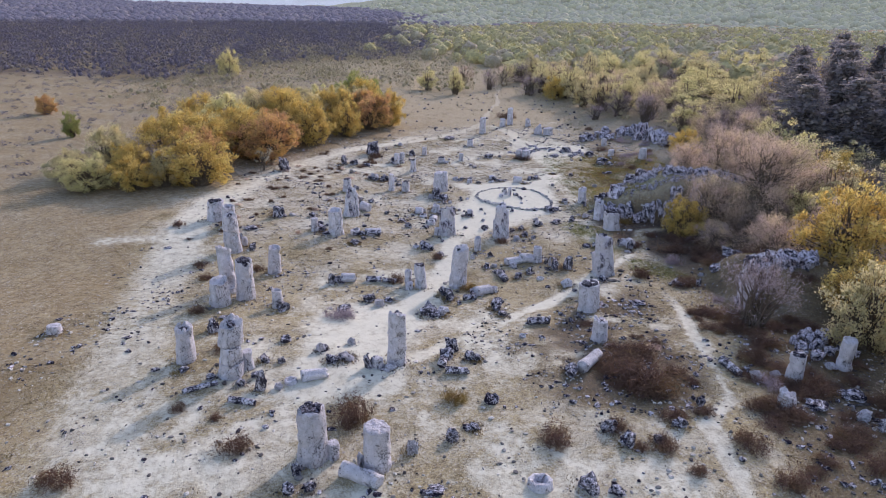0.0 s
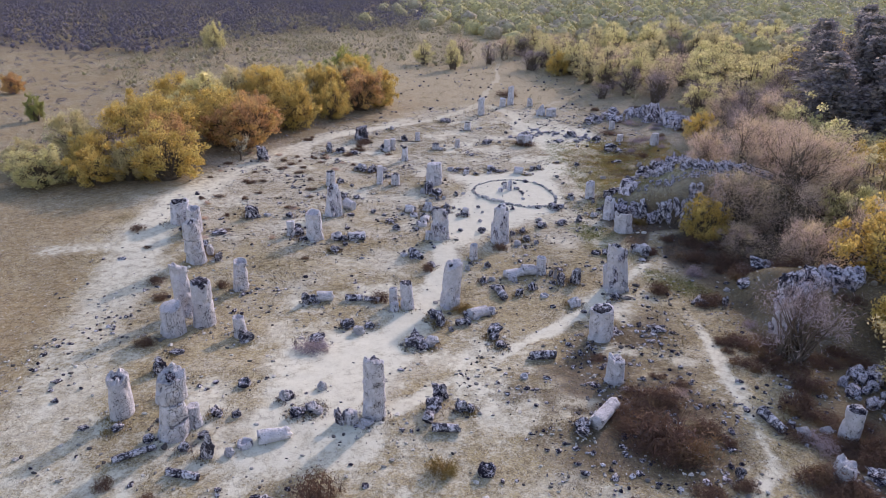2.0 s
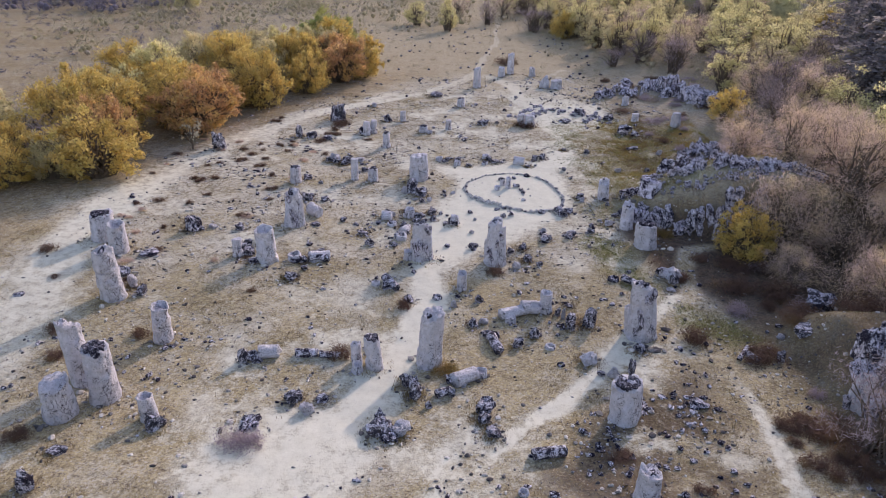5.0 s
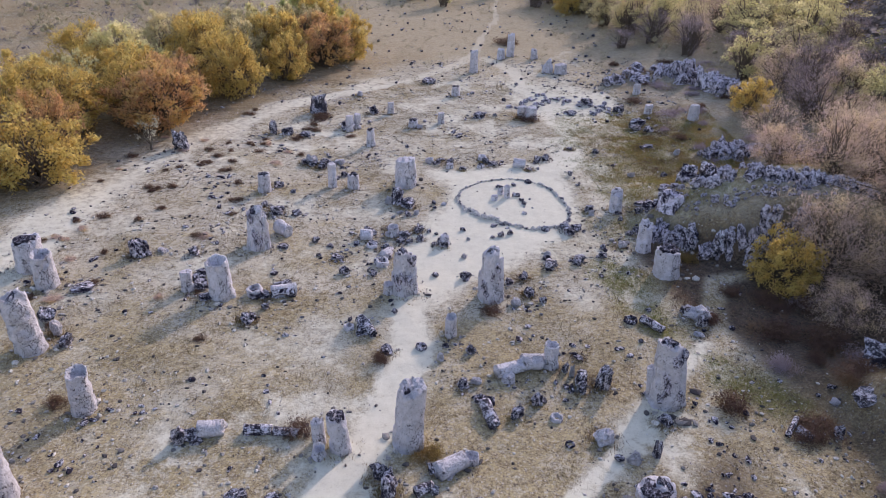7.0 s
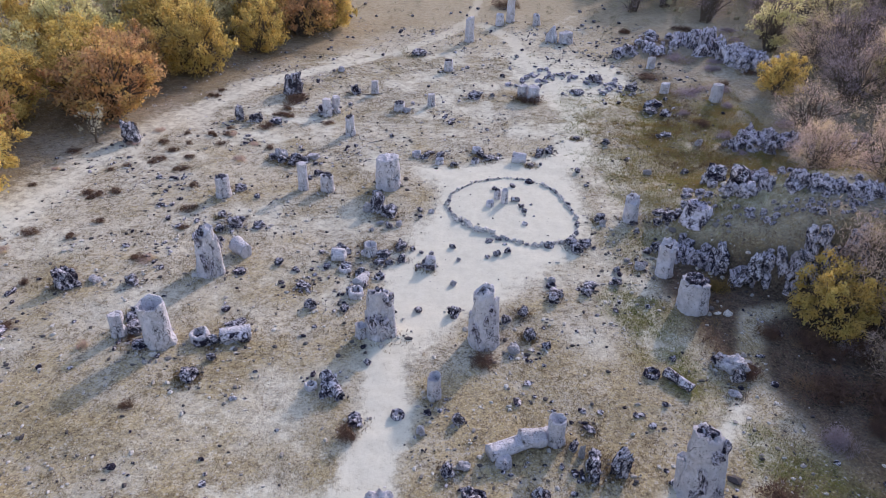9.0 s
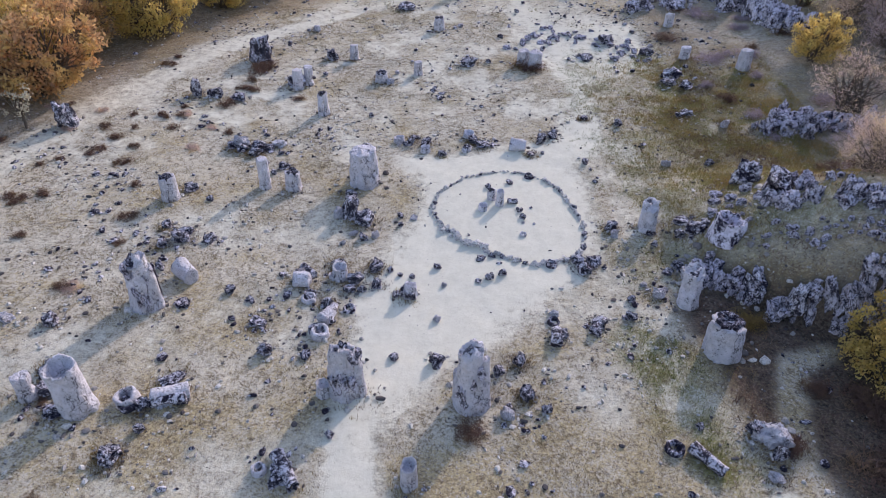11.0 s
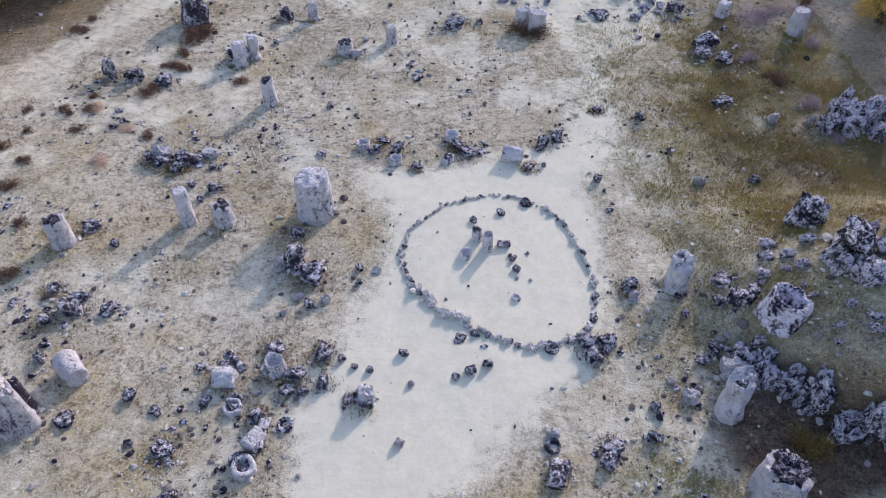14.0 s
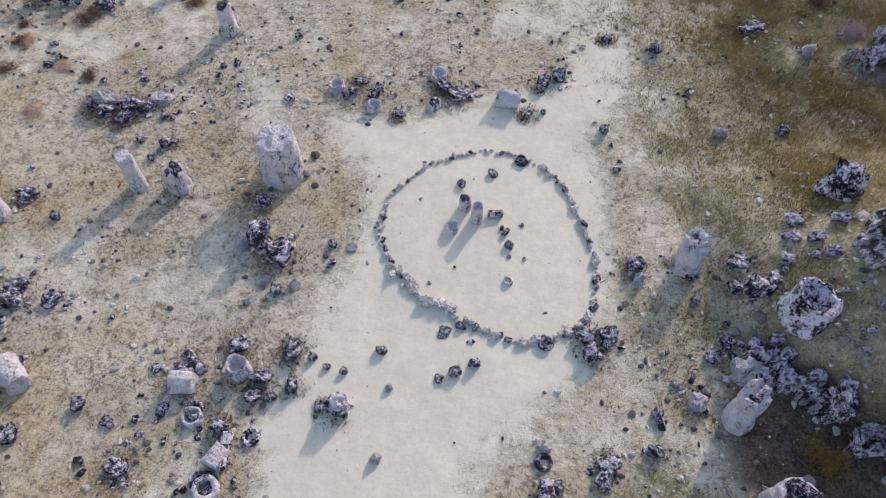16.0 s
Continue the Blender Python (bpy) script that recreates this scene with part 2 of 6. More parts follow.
def stone(name, pale, dark, share, streak=0.5, cracked=0.5, relief=0.03, weights=(0.26, 0.44, 0.30)):
    """Limestone: a pale skin, dark lichen, pits and painted crevice shade over that share of it, and fine cracks."""
    m = Nodes(name)
    big = m.noise(1.6, 5, 0.65, stretch=(1, 1, streak))
    small = m.noise(8.0, 9, 0.8, stretch=(1, 1, 0.3 + 0.7 * streak))
    tiny = m.noise(22.0, 6, 0.8, stretch=(1, 1, 0.3 + 0.7 * streak))
    pits = m.cells(9.0)
    mask = m.sum("ADD", m.sum("MULTIPLY", big, weights[0]), m.sum("MULTIPLY", small, weights[1]))
    mask = m.sum("ADD", mask, m.sum("MULTIPLY", tiny, weights[2]))
    low = 0.605 - 0.25 * share
    mask = m.steps(mask, low - 0.012, low + 0.02)
    tone = m.mix(m.steps(m.noise(3.0, 5, 0.65), 0.36, 0.64), pale, tuple(v * 0.80 for v in pale))
    rust = m.mix(m.sum("MULTIPLY", m.steps(m.noise(0.9, 4, 0.6), 0.56, 0.72), 0.4), tone, (0.33, 0.22, 0.13))
    color = m.mix(mask, rust, dark)
    color = m.mix(m.sum("MULTIPLY", m.steps(pits, 0.06, 0.26, 1.0, 0.0), m.steps(small, 0.42, 0.56, 0.1, 0.8)), color, tuple(v * 0.5 for v in dark))
    n = m.t.nodes.new("ShaderNodeTexVoronoi")
    n.feature = "DISTANCE_TO_EDGE"
    n.inputs["Scale"].default_value = 2.2
    bent = m.t.nodes.new("ShaderNodeVectorMath")
    warp = m.t.nodes.new("ShaderNodeTexNoise")
    warp.inputs["Scale"].default_value, warp.inputs["Detail"].default_value = 2.5, 5
    mp = m.t.nodes.new("ShaderNodeMapping")
    mp.inputs["Scale"].default_value = (1, 1, 0.6)
    m.t.links.new(m.coord, mp.inputs[0])
    m.t.links.new(m.coord, warp.inputs["Vector"])
    m.t.links.new(mp.outputs[0], bent.inputs[0])
    m.t.links.new(warp.outputs["Color"], bent.inputs[1])
    m.t.links.new(bent.outputs[0], n.inputs["Vector"])
    crack = m.sum("MULTIPLY", m.steps(n.outputs["Distance"], 0.008, 0.035, 1.0, 0.0), m.steps(big, 0.45, 0.58, 0.0, cracked))
    color = m.mix(crack, color, tuple(v * 0.45 for v in dark))
    color = m.mix(m.steps(m.each(), 0, 1, 0.0, 0.16), color, (0.22, 0.21, 0.23))
    bump = m.sum("ADD", m.sum("MULTIPLY", small, 1.0), m.sum("MULTIPLY", pits, 0.5))
    bump = m.sum("SUBTRACT", bump, m.sum("MULTIPLY", crack, 0.6))
    return m.done(color, 0.92, bump, 1.0, relief)


FROSTED = (0.30, 0.44, 0.26)
# violet cast below: bluish shade and grading put into grey-white stone
COLUMN_STONE = stone("pale_limestone", (0.84, 0.82, 0.90), (0.085, 0.07, 0.115), 0.16, 0.3, 0.9, 0.10)
CROWN_STONE = stone("weathered_limestone", (0.66, 0.64, 0.76), (0.020, 0.016, 0.034), 0.58, 1.0, 0.5, 0.04, FROSTED)
ROCK_STONE = stone("dark_limestone", (0.80, 0.78, 0.88), (0.020, 0.016, 0.034), 0.50, 1.0, 0.5, 0.04, FROSTED)
RING_STONE = stone("ring_limestone", (0.80, 0.77, 0.76), (0.05, 0.042, 0.048), 0.28, 1.0, 0.3, 0.012, FROSTED)
CRAG_STONE = stone("crag_limestone", (0.82, 0.79, 0.92), (0.026, 0.020, 0.044), 0.42, 1.0, 0.5, 0.05, FROSTED)


def pebble_material():
    m = Nodes("loose_stone")
    r = m.island()
    color = m.mix(m.steps(r, 0.05, 0.95), (0.09, 0.08, 0.085), (0.74, 0.71, 0.68))
    color = m.mix(m.steps(m.noise(12, 4, 0.7), 0.45, 0.62, 0, 0.5), color, (0.14, 0.13, 0.13))
    return m.done(color, 0.95)


def leaf_material(name, a, b, c, through=0.35):
    """Leaves from three colours, leaf by leaf and bush by bush."""
    m = Nodes(name)
    color = m.mix(m.steps(m.island(), 0.0, 1.0), a, b)
    color = m.mix(m.steps(m.noise(0.8, 3, 0.5), 0.42, 0.66), color, c)
    color = m.mix(m.steps(m.each(), 0, 1, 0.0, 0.3), color, tuple((x + y) / 2 * 0.7 for x, y in zip(b, c)))
    m.done(color, 0.8, gloss=0.1)
    tr = m.t.nodes.new("ShaderNodeBsdfTranslucent")
    mixer = m.t.nodes.new("ShaderNodeMixShader")
    m.t.links.new(color, tr.inputs["Color"])
    mixer.inputs[0].default_value = through
    m.t.links.new(m.bsdf.outputs[0], mixer.inputs[1])
    m.t.links.new(tr.outputs[0], mixer.inputs[2])
    m.t.links.new(mixer.outputs[0], m.t.nodes["Material Output"].inputs["Surface"])
    return m.mat


LEAVES = {
    "gold": leaf_material("golden_leaves", (0.86, 0.62, 0.20), (0.60, 0.44, 0.18), (0.78, 0.64, 0.24), 0.55),
    "orange": leaf_material("orange_leaves", (0.76, 0.46, 0.23), (0.54, 0.34, 0.21), (0.76, 0.54, 0.22), 0.5),
    "lime": leaf_material("yellow_green_leaves", (0.88, 0.83, 0.44), (0.66, 0.62, 0.37), (0.78, 0.70, 0.41), 0.6),
    "olive": leaf_material("olive_leaves", (0.76, 0.70, 0.41), (0.56, 0.51, 0.34), (0.81, 0.70, 0.43), 0.6),
    "green": leaf_material("green_leaves", (0.44, 0.49, 0.18), (0.28, 0.33, 0.13), (0.54, 0.51, 0.20), 0.45),
    "pale": leaf_material("pale_leaves", (0.76, 0.72, 0.58), (0.60, 0.56, 0.44), (0.66, 0.60, 0.44), 0.4),
    "brown": leaf_material("brown_leaves", (0.80, 0.63, 0.56), (0.59, 0.46, 0.46), (0.82, 0.67, 0.43), 0.5),
    # needles paled to grey-violet: air haze put into their colour
    "pine": leaf_material("pine_needles", (0.36, 0.34, 0.37), (0.28, 0.26, 0.30), (0.40, 0.36, 0.33), 0.5),
    "straw": leaf_material("dry_grass", (0.44, 0.35, 0.20), (0.22, 0.16, 0.09), (0.26, 0.20, 0.10), 0.3),
    "amber": leaf_material("amber_twigs", (0.40, 0.27, 0.10), (0.25, 0.165, 0.08), (0.34, 0.26, 0.10), 0.3),
    "gold_grass": leaf_material("tawny_grass", (0.52, 0.38, 0.16), (0.34, 0.25, 0.11), (0.36, 0.33, 0.12), 0.35),
    "grass": leaf_material("green_grass", (0.25, 0.28, 0.08), (0.16, 0.18, 0.06), (0.34, 0.31, 0.13), 0.3),
    "rust": leaf_material("rusty_twigs", (0.21, 0.125, 0.10), (0.14, 0.09, 0.08), (0.27, 0.17, 0.10), 0.2),
    "dust": leaf_material("grey_twigs", (0.55, 0.46, 0.52), (0.38, 0.32, 0.37), (0.49, 0.40, 0.39), 0.35),
    "mauve": leaf_material("bare_wood", (0.32, 0.27, 0.29), (0.23, 0.195, 0.22), (0.34, 0.28, 0.24), 0.3),
}


def bark_material():
    m = Nodes("bark")
    n = m.noise(6, 6, 0.7, stretch=(1, 1, 0.25))
    return m.done(m.mix(n, (0.09, 0.065, 0.05), (0.22, 0.18, 0.15)), 0.95, n, 0.6, 0.03)


def crown_material(name, a, b, c, haze_glow=(0, 0, 0), light=0.0):
    """Distant crowns, coloured tree by tree; air haze can be added as emission."""
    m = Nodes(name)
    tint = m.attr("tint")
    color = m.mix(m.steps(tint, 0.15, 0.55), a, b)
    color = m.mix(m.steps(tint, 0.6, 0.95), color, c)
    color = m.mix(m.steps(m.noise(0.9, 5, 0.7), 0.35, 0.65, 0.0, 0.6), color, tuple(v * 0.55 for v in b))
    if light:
        m.bsdf.inputs["Emission Color"].default_value = (*haze_glow, 1)
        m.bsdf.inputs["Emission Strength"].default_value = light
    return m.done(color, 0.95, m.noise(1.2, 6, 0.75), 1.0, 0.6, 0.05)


FAR_YELLOW = crown_material("far_yellow_crowns", (0.80, 0.72, 0.37), (0.64, 0.58, 0.36), (0.64, 0.55, 0.47))
# blue cast on the bare crowns: air haze put into their colour
FAR_BARE = crown_material("far_bare_crowns", (0.31, 0.285, 0.36), (0.25, 0.23, 0.31), (0.42, 0.37, 0.31))
FAR_BRUSH = crown_material("far_brush", (0.62, 0.54, 0.39), (0.58, 0.52, 0.33), (0.55, 0.48, 0.43))


# distance haze put into these crowns' pale colours and faint emission
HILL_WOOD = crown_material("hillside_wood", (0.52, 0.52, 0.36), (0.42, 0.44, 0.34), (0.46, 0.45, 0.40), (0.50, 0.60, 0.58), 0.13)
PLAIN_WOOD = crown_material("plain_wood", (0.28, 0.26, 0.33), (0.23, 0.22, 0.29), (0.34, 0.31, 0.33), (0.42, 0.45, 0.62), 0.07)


def distance_material(name, a, b, haze_glow, light):
    """Wooded hills kilometres away, paled by air haze put into colour and emission."""
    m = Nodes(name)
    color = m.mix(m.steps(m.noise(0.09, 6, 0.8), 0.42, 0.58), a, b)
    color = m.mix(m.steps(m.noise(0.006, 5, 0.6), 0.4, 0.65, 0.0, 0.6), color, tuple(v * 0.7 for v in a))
    m.bsdf.inputs["Emission Color"].default_value = (*haze_glow, 1)
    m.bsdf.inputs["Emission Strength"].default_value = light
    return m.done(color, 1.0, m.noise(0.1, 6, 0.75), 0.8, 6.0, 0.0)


BARK = bark_material()
PEBBLE = pebble_material()


def ground_material():
    m = Nodes("sandy_ground")
    sand, green, scrub, wood, field = m.attr("sand"), m.attr("green"), m.attr("scrub"), m.attr("wood"), m.attr("field")
    grit, fine, mid, wide = m.noise(34, 4, 0.7), m.noise(9, 8, 0.75), m.noise(2.1, 7, 0.68), m.noise(0.22, 5, 0.6)
    soil = m.mix(m.steps(mid, 0.36, 0.64), (0.53, 0.48, 0.37), (0.74, 0.695, 0.58))
    straw = m.mix(m.steps(fine, 0.42, 0.58), (0.29, 0.215, 0.10), (0.56, 0.455, 0.235))
    tufty = m.sum("ADD", m.sum("MULTIPLY", wide, 0.8), m.sum("MULTIPLY", mid, 0.75))
    tufty = m.sum("ADD", tufty, m.sum("MULTIPLY", fine, 0.6))
    soil = m.mix(m.steps(m.sum("ADD", tufty, m.sum("MULTIPLY", m.attr("dry"), 0.15)), 1.04, 1.22, 0.0, 0.8), soil, straw)
    tawny = m.mix(m.steps(mid, 0.38, 0.62), (0.33, 0.245, 0.135), (0.49, 0.395, 0.24))
    tawny = m.mix(m.steps(fine, 0.48, 0.60, 0.0, 0.6), tawny, (0.26, 0.185, 0.10))
    tawny = m.mix(m.steps(m.noise(0.6, 6, 0.7), 0.50, 0.62, 0.0, 0.5), tawny, (0.28, 0.21, 0.12))
    soil = m.mix(m.sum("MULTIPLY", field, m.steps(wide, 0.3, 0.62, 0.75, 1.0)), soil, tawny)
    soil = m.mix(m.sum("MULTIPLY", green, m.steps(mid, 0.3, 0.6, 0.45, 0.95)), soil, m.mix(fine, (0.12, 0.125, 0.03), (0.32, 0.30, 0.09)))
    # near-black brown: dark scrub soil, and painted shade south of the mound
    brown = m.mix(m.steps(mid, 0.33, 0.66), (0.020, 0.013, 0.013), (0.115, 0.076, 0.062))
    brown = m.mix(m.steps(grit, 0.58, 0.68, 0.0, 0.35), brown, (0.24, 0.19, 0.16))
    soil = m.mix(m.sum("MULTIPLY", scrub, m.steps(fine, 0.40, 0.68, 1.0, 0.75)), soil, brown)
    spots, flecks = m.cells(4.5), m.cells(7.5)
    patch = m.steps(m.noise(1.1, 5, 0.7), 0.40, 0.60)
    soil = m.mix(m.sum("MULTIPLY", m.steps(m.noise(6.5, 6, 0.8), 0.525, 0.555, 0.0, 0.75), patch), soil, (0.17, 0.125, 0.08))
    bare = m.sum("SUBTRACT", 1.0, m.sum("MULTIPLY", scrub, 0.9))
    soil = m.mix(m.sum("MULTIPLY", m.steps(m.noise(8.0, 6, 0.8), 0.555, 0.59, 0.0, 0.8), bare), soil, (0.68, 0.65, 0.59))
    tussock = m.sum("MULTIPLY", m.steps(m.noise(3.2, 9, 0.8), 0.53, 0.585, 0.0, 0.8), bare)
    soil = m.mix(m.sum("MULTIPLY", tussock, m.sum("SUBTRACT", 1.0, m.sum("MULTIPLY", field, 0.6))), soil, m.mix(m.steps(grit, 0.4, 0.6), (0.13, 0.10, 0.065), (0.34, 0.28, 0.17)))
    speck = m.sum("MULTIPLY", m.steps(m.noise(12.0, 6, 0.85), 0.522, 0.55, 0.0, 0.95), m.steps(m.noise(2.7, 5, 0.75), 0.46, 0.58))
    soil = m.mix(speck, soil, (0.10, 0.07, 0.06))
    soil = m.mix(m.sum("MULTIPLY", m.steps(spots, 0.10, 0.20, 0.85, 0.0), patch), soil, (0.11, 0.095, 0.085))
    soil = m.mix(m.steps(flecks, 0.09, 0.16, 0.6, 0.0), soil, (0.20, 0.165, 0.13))
    soil = m.mix(m.steps(grit, 0.58, 0.66, 0.0, 0.6), soil, (0.15, 0.125, 0.105))
    pale = m.mix(m.steps(mid, 0.3, 0.7), (0.71, 0.69, 0.575), (0.79, 0.77, 0.655))
    pale = m.mix(m.steps(fine, 0.52, 0.66, 0, 0.5), pale, (0.60, 0.57, 0.48))
    pale = m.mix(m.steps(flecks, 0.05, 0.12, 0.45, 0.0), pale, (0.28, 0.25, 0.22))
    pale = m.mix(m.steps(grit, 0.66, 0.74, 0.0, 0.5), pale, (0.30, 0.27, 0.24))
    edge = m.sum("ADD", sand, m.sum("MULTIPLY", m.sum("SUBTRACT", mid, 0.5), 1.3))
    edge = m.sum("ADD", edge, m.sum("MULTIPLY", m.sum("SUBTRACT", fine, 0.5), 1.0))
    color = m.mix(m.steps(edge, 0.22, 0.82), soil, pale)
    far = m.noise(0.045, 6, 0.65)
    lighter = m.sum("MULTIPLY", m.attr("plain"), m.steps(mid, 0.3, 0.6, 0.4, 0.9))
    color = m.mix(lighter, color, (0.50, 0.43, 0.31))
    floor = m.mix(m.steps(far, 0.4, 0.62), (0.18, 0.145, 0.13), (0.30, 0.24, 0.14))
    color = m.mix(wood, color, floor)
    bump = m.sum("ADD", m.sum("MULTIPLY", fine, 0.25), m.sum("ADD", m.sum("MULTIPLY", m.noise(6.0, 3, 0.5), 0.4), m.sum("MULTIPLY", mid, 1.2)))
    bump = m.sum("ADD", bump, m.sum("MULTIPLY", m.steps(m.cells(3.2), 0.10, 0.30), 0.07))
    bump = m.sum("MULTIPLY", bump, m.steps(edge, 0.22, 0.82, 1.0, 0.3))
    return m.done(color, 0.97, bump, 0.6, 0.07, 0.1)


# ---- the ground, one sheet out to the horizon ----


def spread(low, high, step, out_low, out_high):
    """Even steps within, growing ones beyond."""
    inner = list(np.arange(low, high, step))
    for sign, start, end in ((-1, low, out_low), (1, inner[-1], out_high)):
        d, p, more = step, start, []
        while (p - end) * sign < 0:
            d *= 1.09
            p += sign * d
            more.append(p)
        inner = more[::-1] + inner if sign < 0 else inner + more
    return np.array(inner)


gx, gy = spread(-26, 30, 0.28, -3500, 3500), spread(17, 104, 0.28, -600, 4200)
GX, GY = np.meshgrid(gx, gy)
GX, GY = GX.ravel(), GY.ravel()
nx, ny = len(gx), len(gy)
idx = np.arange(nx * ny).reshape(ny, nx)
quads = np.stack([idx[:-1, :-1], idx[:-1, 1:], idx[1:, 1:], idx[1:, :-1]], -1).reshape(-1, 4)
me = mesh_of("ground", np.column_stack([GX, GY, height(GX, GY)]), quads, True)
s_, g_, c_ = cover(GX, GY)
FAR = np.hypot(GX, GY - 60)
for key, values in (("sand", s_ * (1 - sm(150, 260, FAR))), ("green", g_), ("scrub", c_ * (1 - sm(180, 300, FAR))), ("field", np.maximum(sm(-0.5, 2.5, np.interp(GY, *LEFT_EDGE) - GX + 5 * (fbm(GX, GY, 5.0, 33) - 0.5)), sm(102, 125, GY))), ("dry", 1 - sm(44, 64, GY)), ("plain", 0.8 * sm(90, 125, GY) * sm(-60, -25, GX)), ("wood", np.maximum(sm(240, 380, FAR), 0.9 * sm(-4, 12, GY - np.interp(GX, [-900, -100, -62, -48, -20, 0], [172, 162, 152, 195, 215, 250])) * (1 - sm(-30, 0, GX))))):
    me.attributes.new(key, "FLOAT", "POINT").data.foreach_set("value", values.astype(np.float32))
me.materials.append(ground_material())
tagged(new("ground", me), "pale sandy ground with trodden paths and dry grass", "ground", kind="structure")

# ---- stones ----
rnd = random.Random(7)
FEET = []   # where rubble and weeds lie round a stone's foot


def wobble(v, size, seed):
    return noise.noise(Vector((v[0] / size + seed * 7.13, v[1] / size - seed * 3.7, v[2] / size + seed * 1.9)))


def rock_mesh(seed):
    """A broken lump of limestone of radius 1: a block, a piece of a column or a cut boulder, jagged and pitted."""
    r = random.Random(seed)
    form = seed % 3
    bm = bmesh.new()
    if form == 1:
        bmesh.ops.create_cone(bm, cap_ends=True, segments=20, radius1=0.85, radius2=0.7, depth=1.5)
        bmesh.ops.subdivide_edges(bm, edges=[e for e in bm.edges if abs(e.verts[0].co.z - e.verts[1].co.z) > 0.5], cuts=9, use_grid_fill=True)
        caps = [f for f in bm.faces if len(f.verts) > 4]
        bmesh.ops.poke(bm, faces=caps)
        bmesh.ops.subdivide_edges(bm, edges=[e for e in bm.edges if any(v.co.xy.length < 1e-4 for v in e.verts)], cuts=4, use_grid_fill=True)
        bmesh.ops.triangulate(bm, faces=bm.faces[:])
    elif form == 2:
        bmesh.ops.create_cube(bm, size=1.5)
        bmesh.ops.subdivide_edges(bm, edges=bm.edges[:], cuts=10, use_grid_fill=True)
        for v in bm.verts:
            v.co = v.co.lerp(v.co.normalized() * 0.95, 0.35)
    else:
        bmesh.ops.create_icosphere(bm, subdivisions=3, radius=1.0)
    cuts = []
    for _ in range(8):
        d = Vector((r.gauss(0, 1), r.gauss(0, 1), r.gauss(0, 0.8))).normalized()
        cuts.append((d, r.uniform(0.45, 0.9)))
    for v in bm.verts:
        p = v.co.copy()
        for d, dist in cuts:
            over = p.dot(d) - dist
            if over > 0:
                p -= d * over * 0.95
        way = p.normalized()
        rough = 0.30 * wobble(p, 0.6, seed) + 0.17 * abs(wobble(p, 0.27, seed + 5)) + 0.11 * wobble(p, 0.12, seed + 9)
        pit = max(0.0, wobble(p, 0.32, seed + 20) - 0.12) * -0.75
        v.co = p + way * (rough + pit)
    top = max(v.co.z for v in bm.verts)
    wide = max(max(abs(v.co.x), abs(v.co.y)) for v in bm.verts)
    for v in bm.verts:
        v.co = Vector((v.co.x / wide, v.co.y / wide, v.co.z / top))
    me = bpy.data.meshes.new("rock")
    bm.to_mesh(me)
    bm.free()
    return me


ROCKS = [rock_mesh(100 + i) for i in range(18)]
CRAGS = [rock_mesh(300 + i) for i in range(12)]
for me in ROCKS:
    me.materials.append(ROCK_STONE)
for me in CRAGS:
    me.materials.append(CRAG_STONE)
PALE_ROCKS = []
for me in ROCKS:
    c = me.copy()
    c.materials.clear()
    c.materials.append(COLUMN_STONE)
    PALE_ROCKS.append(c)
RING_STONES = []
for me in ROCKS[::2]:
    c = me.copy()
    c.materials.clear()
    c.materials.append(RING_STONE)
    RING_STONES.append(c)
DARK_CRAGS = []
for me in CRAGS:
    c = me.copy()
    c.materials.clear()
    c.materials.append(CROWN_STONE)
    DARK_CRAGS.append(c)
ROCK_LABELS = {
    "small": "small dark weathered limestone rock lying on the sand",
    "flat": "low flat slab of grey pitted limestone in the grass",
    "block": "broken block of dark lichen-covered limestone on dry ground",
    "tall": "upright lump of pitted grey limestone standing in sand",
}


def boulder(x, y, r, h):
    """A loose rock, r wide from its middle and h high."""
    h = min(h, 1.25 * r) if r < 0.5 and y > 55 else h
    if r > 0.3:
        FEET.append((x, y, 0.8 * r))
    kind = "tall" if h > 1.5 * r else "small" if r < 0.28 else "flat" if h < 0.7 * r else "block"
    ob = new("rock", rnd.choice(ROCKS if rnd.random() < 0.82 else PALE_ROCKS))
    ob.matrix_basis = pose(x, y, ground(x, y) + 0.30 * h, rnd.uniform(-9, 9), rnd.uniform(-9, 9), rnd.uniform(0, 360)) @ Matrix.Diagonal((r * 1.05, r * rnd.uniform(0.72, 1.0), h * 0.72, 1))
    return tagged(ob, ROCK_LABELS[kind], "rock", "loose rocks")


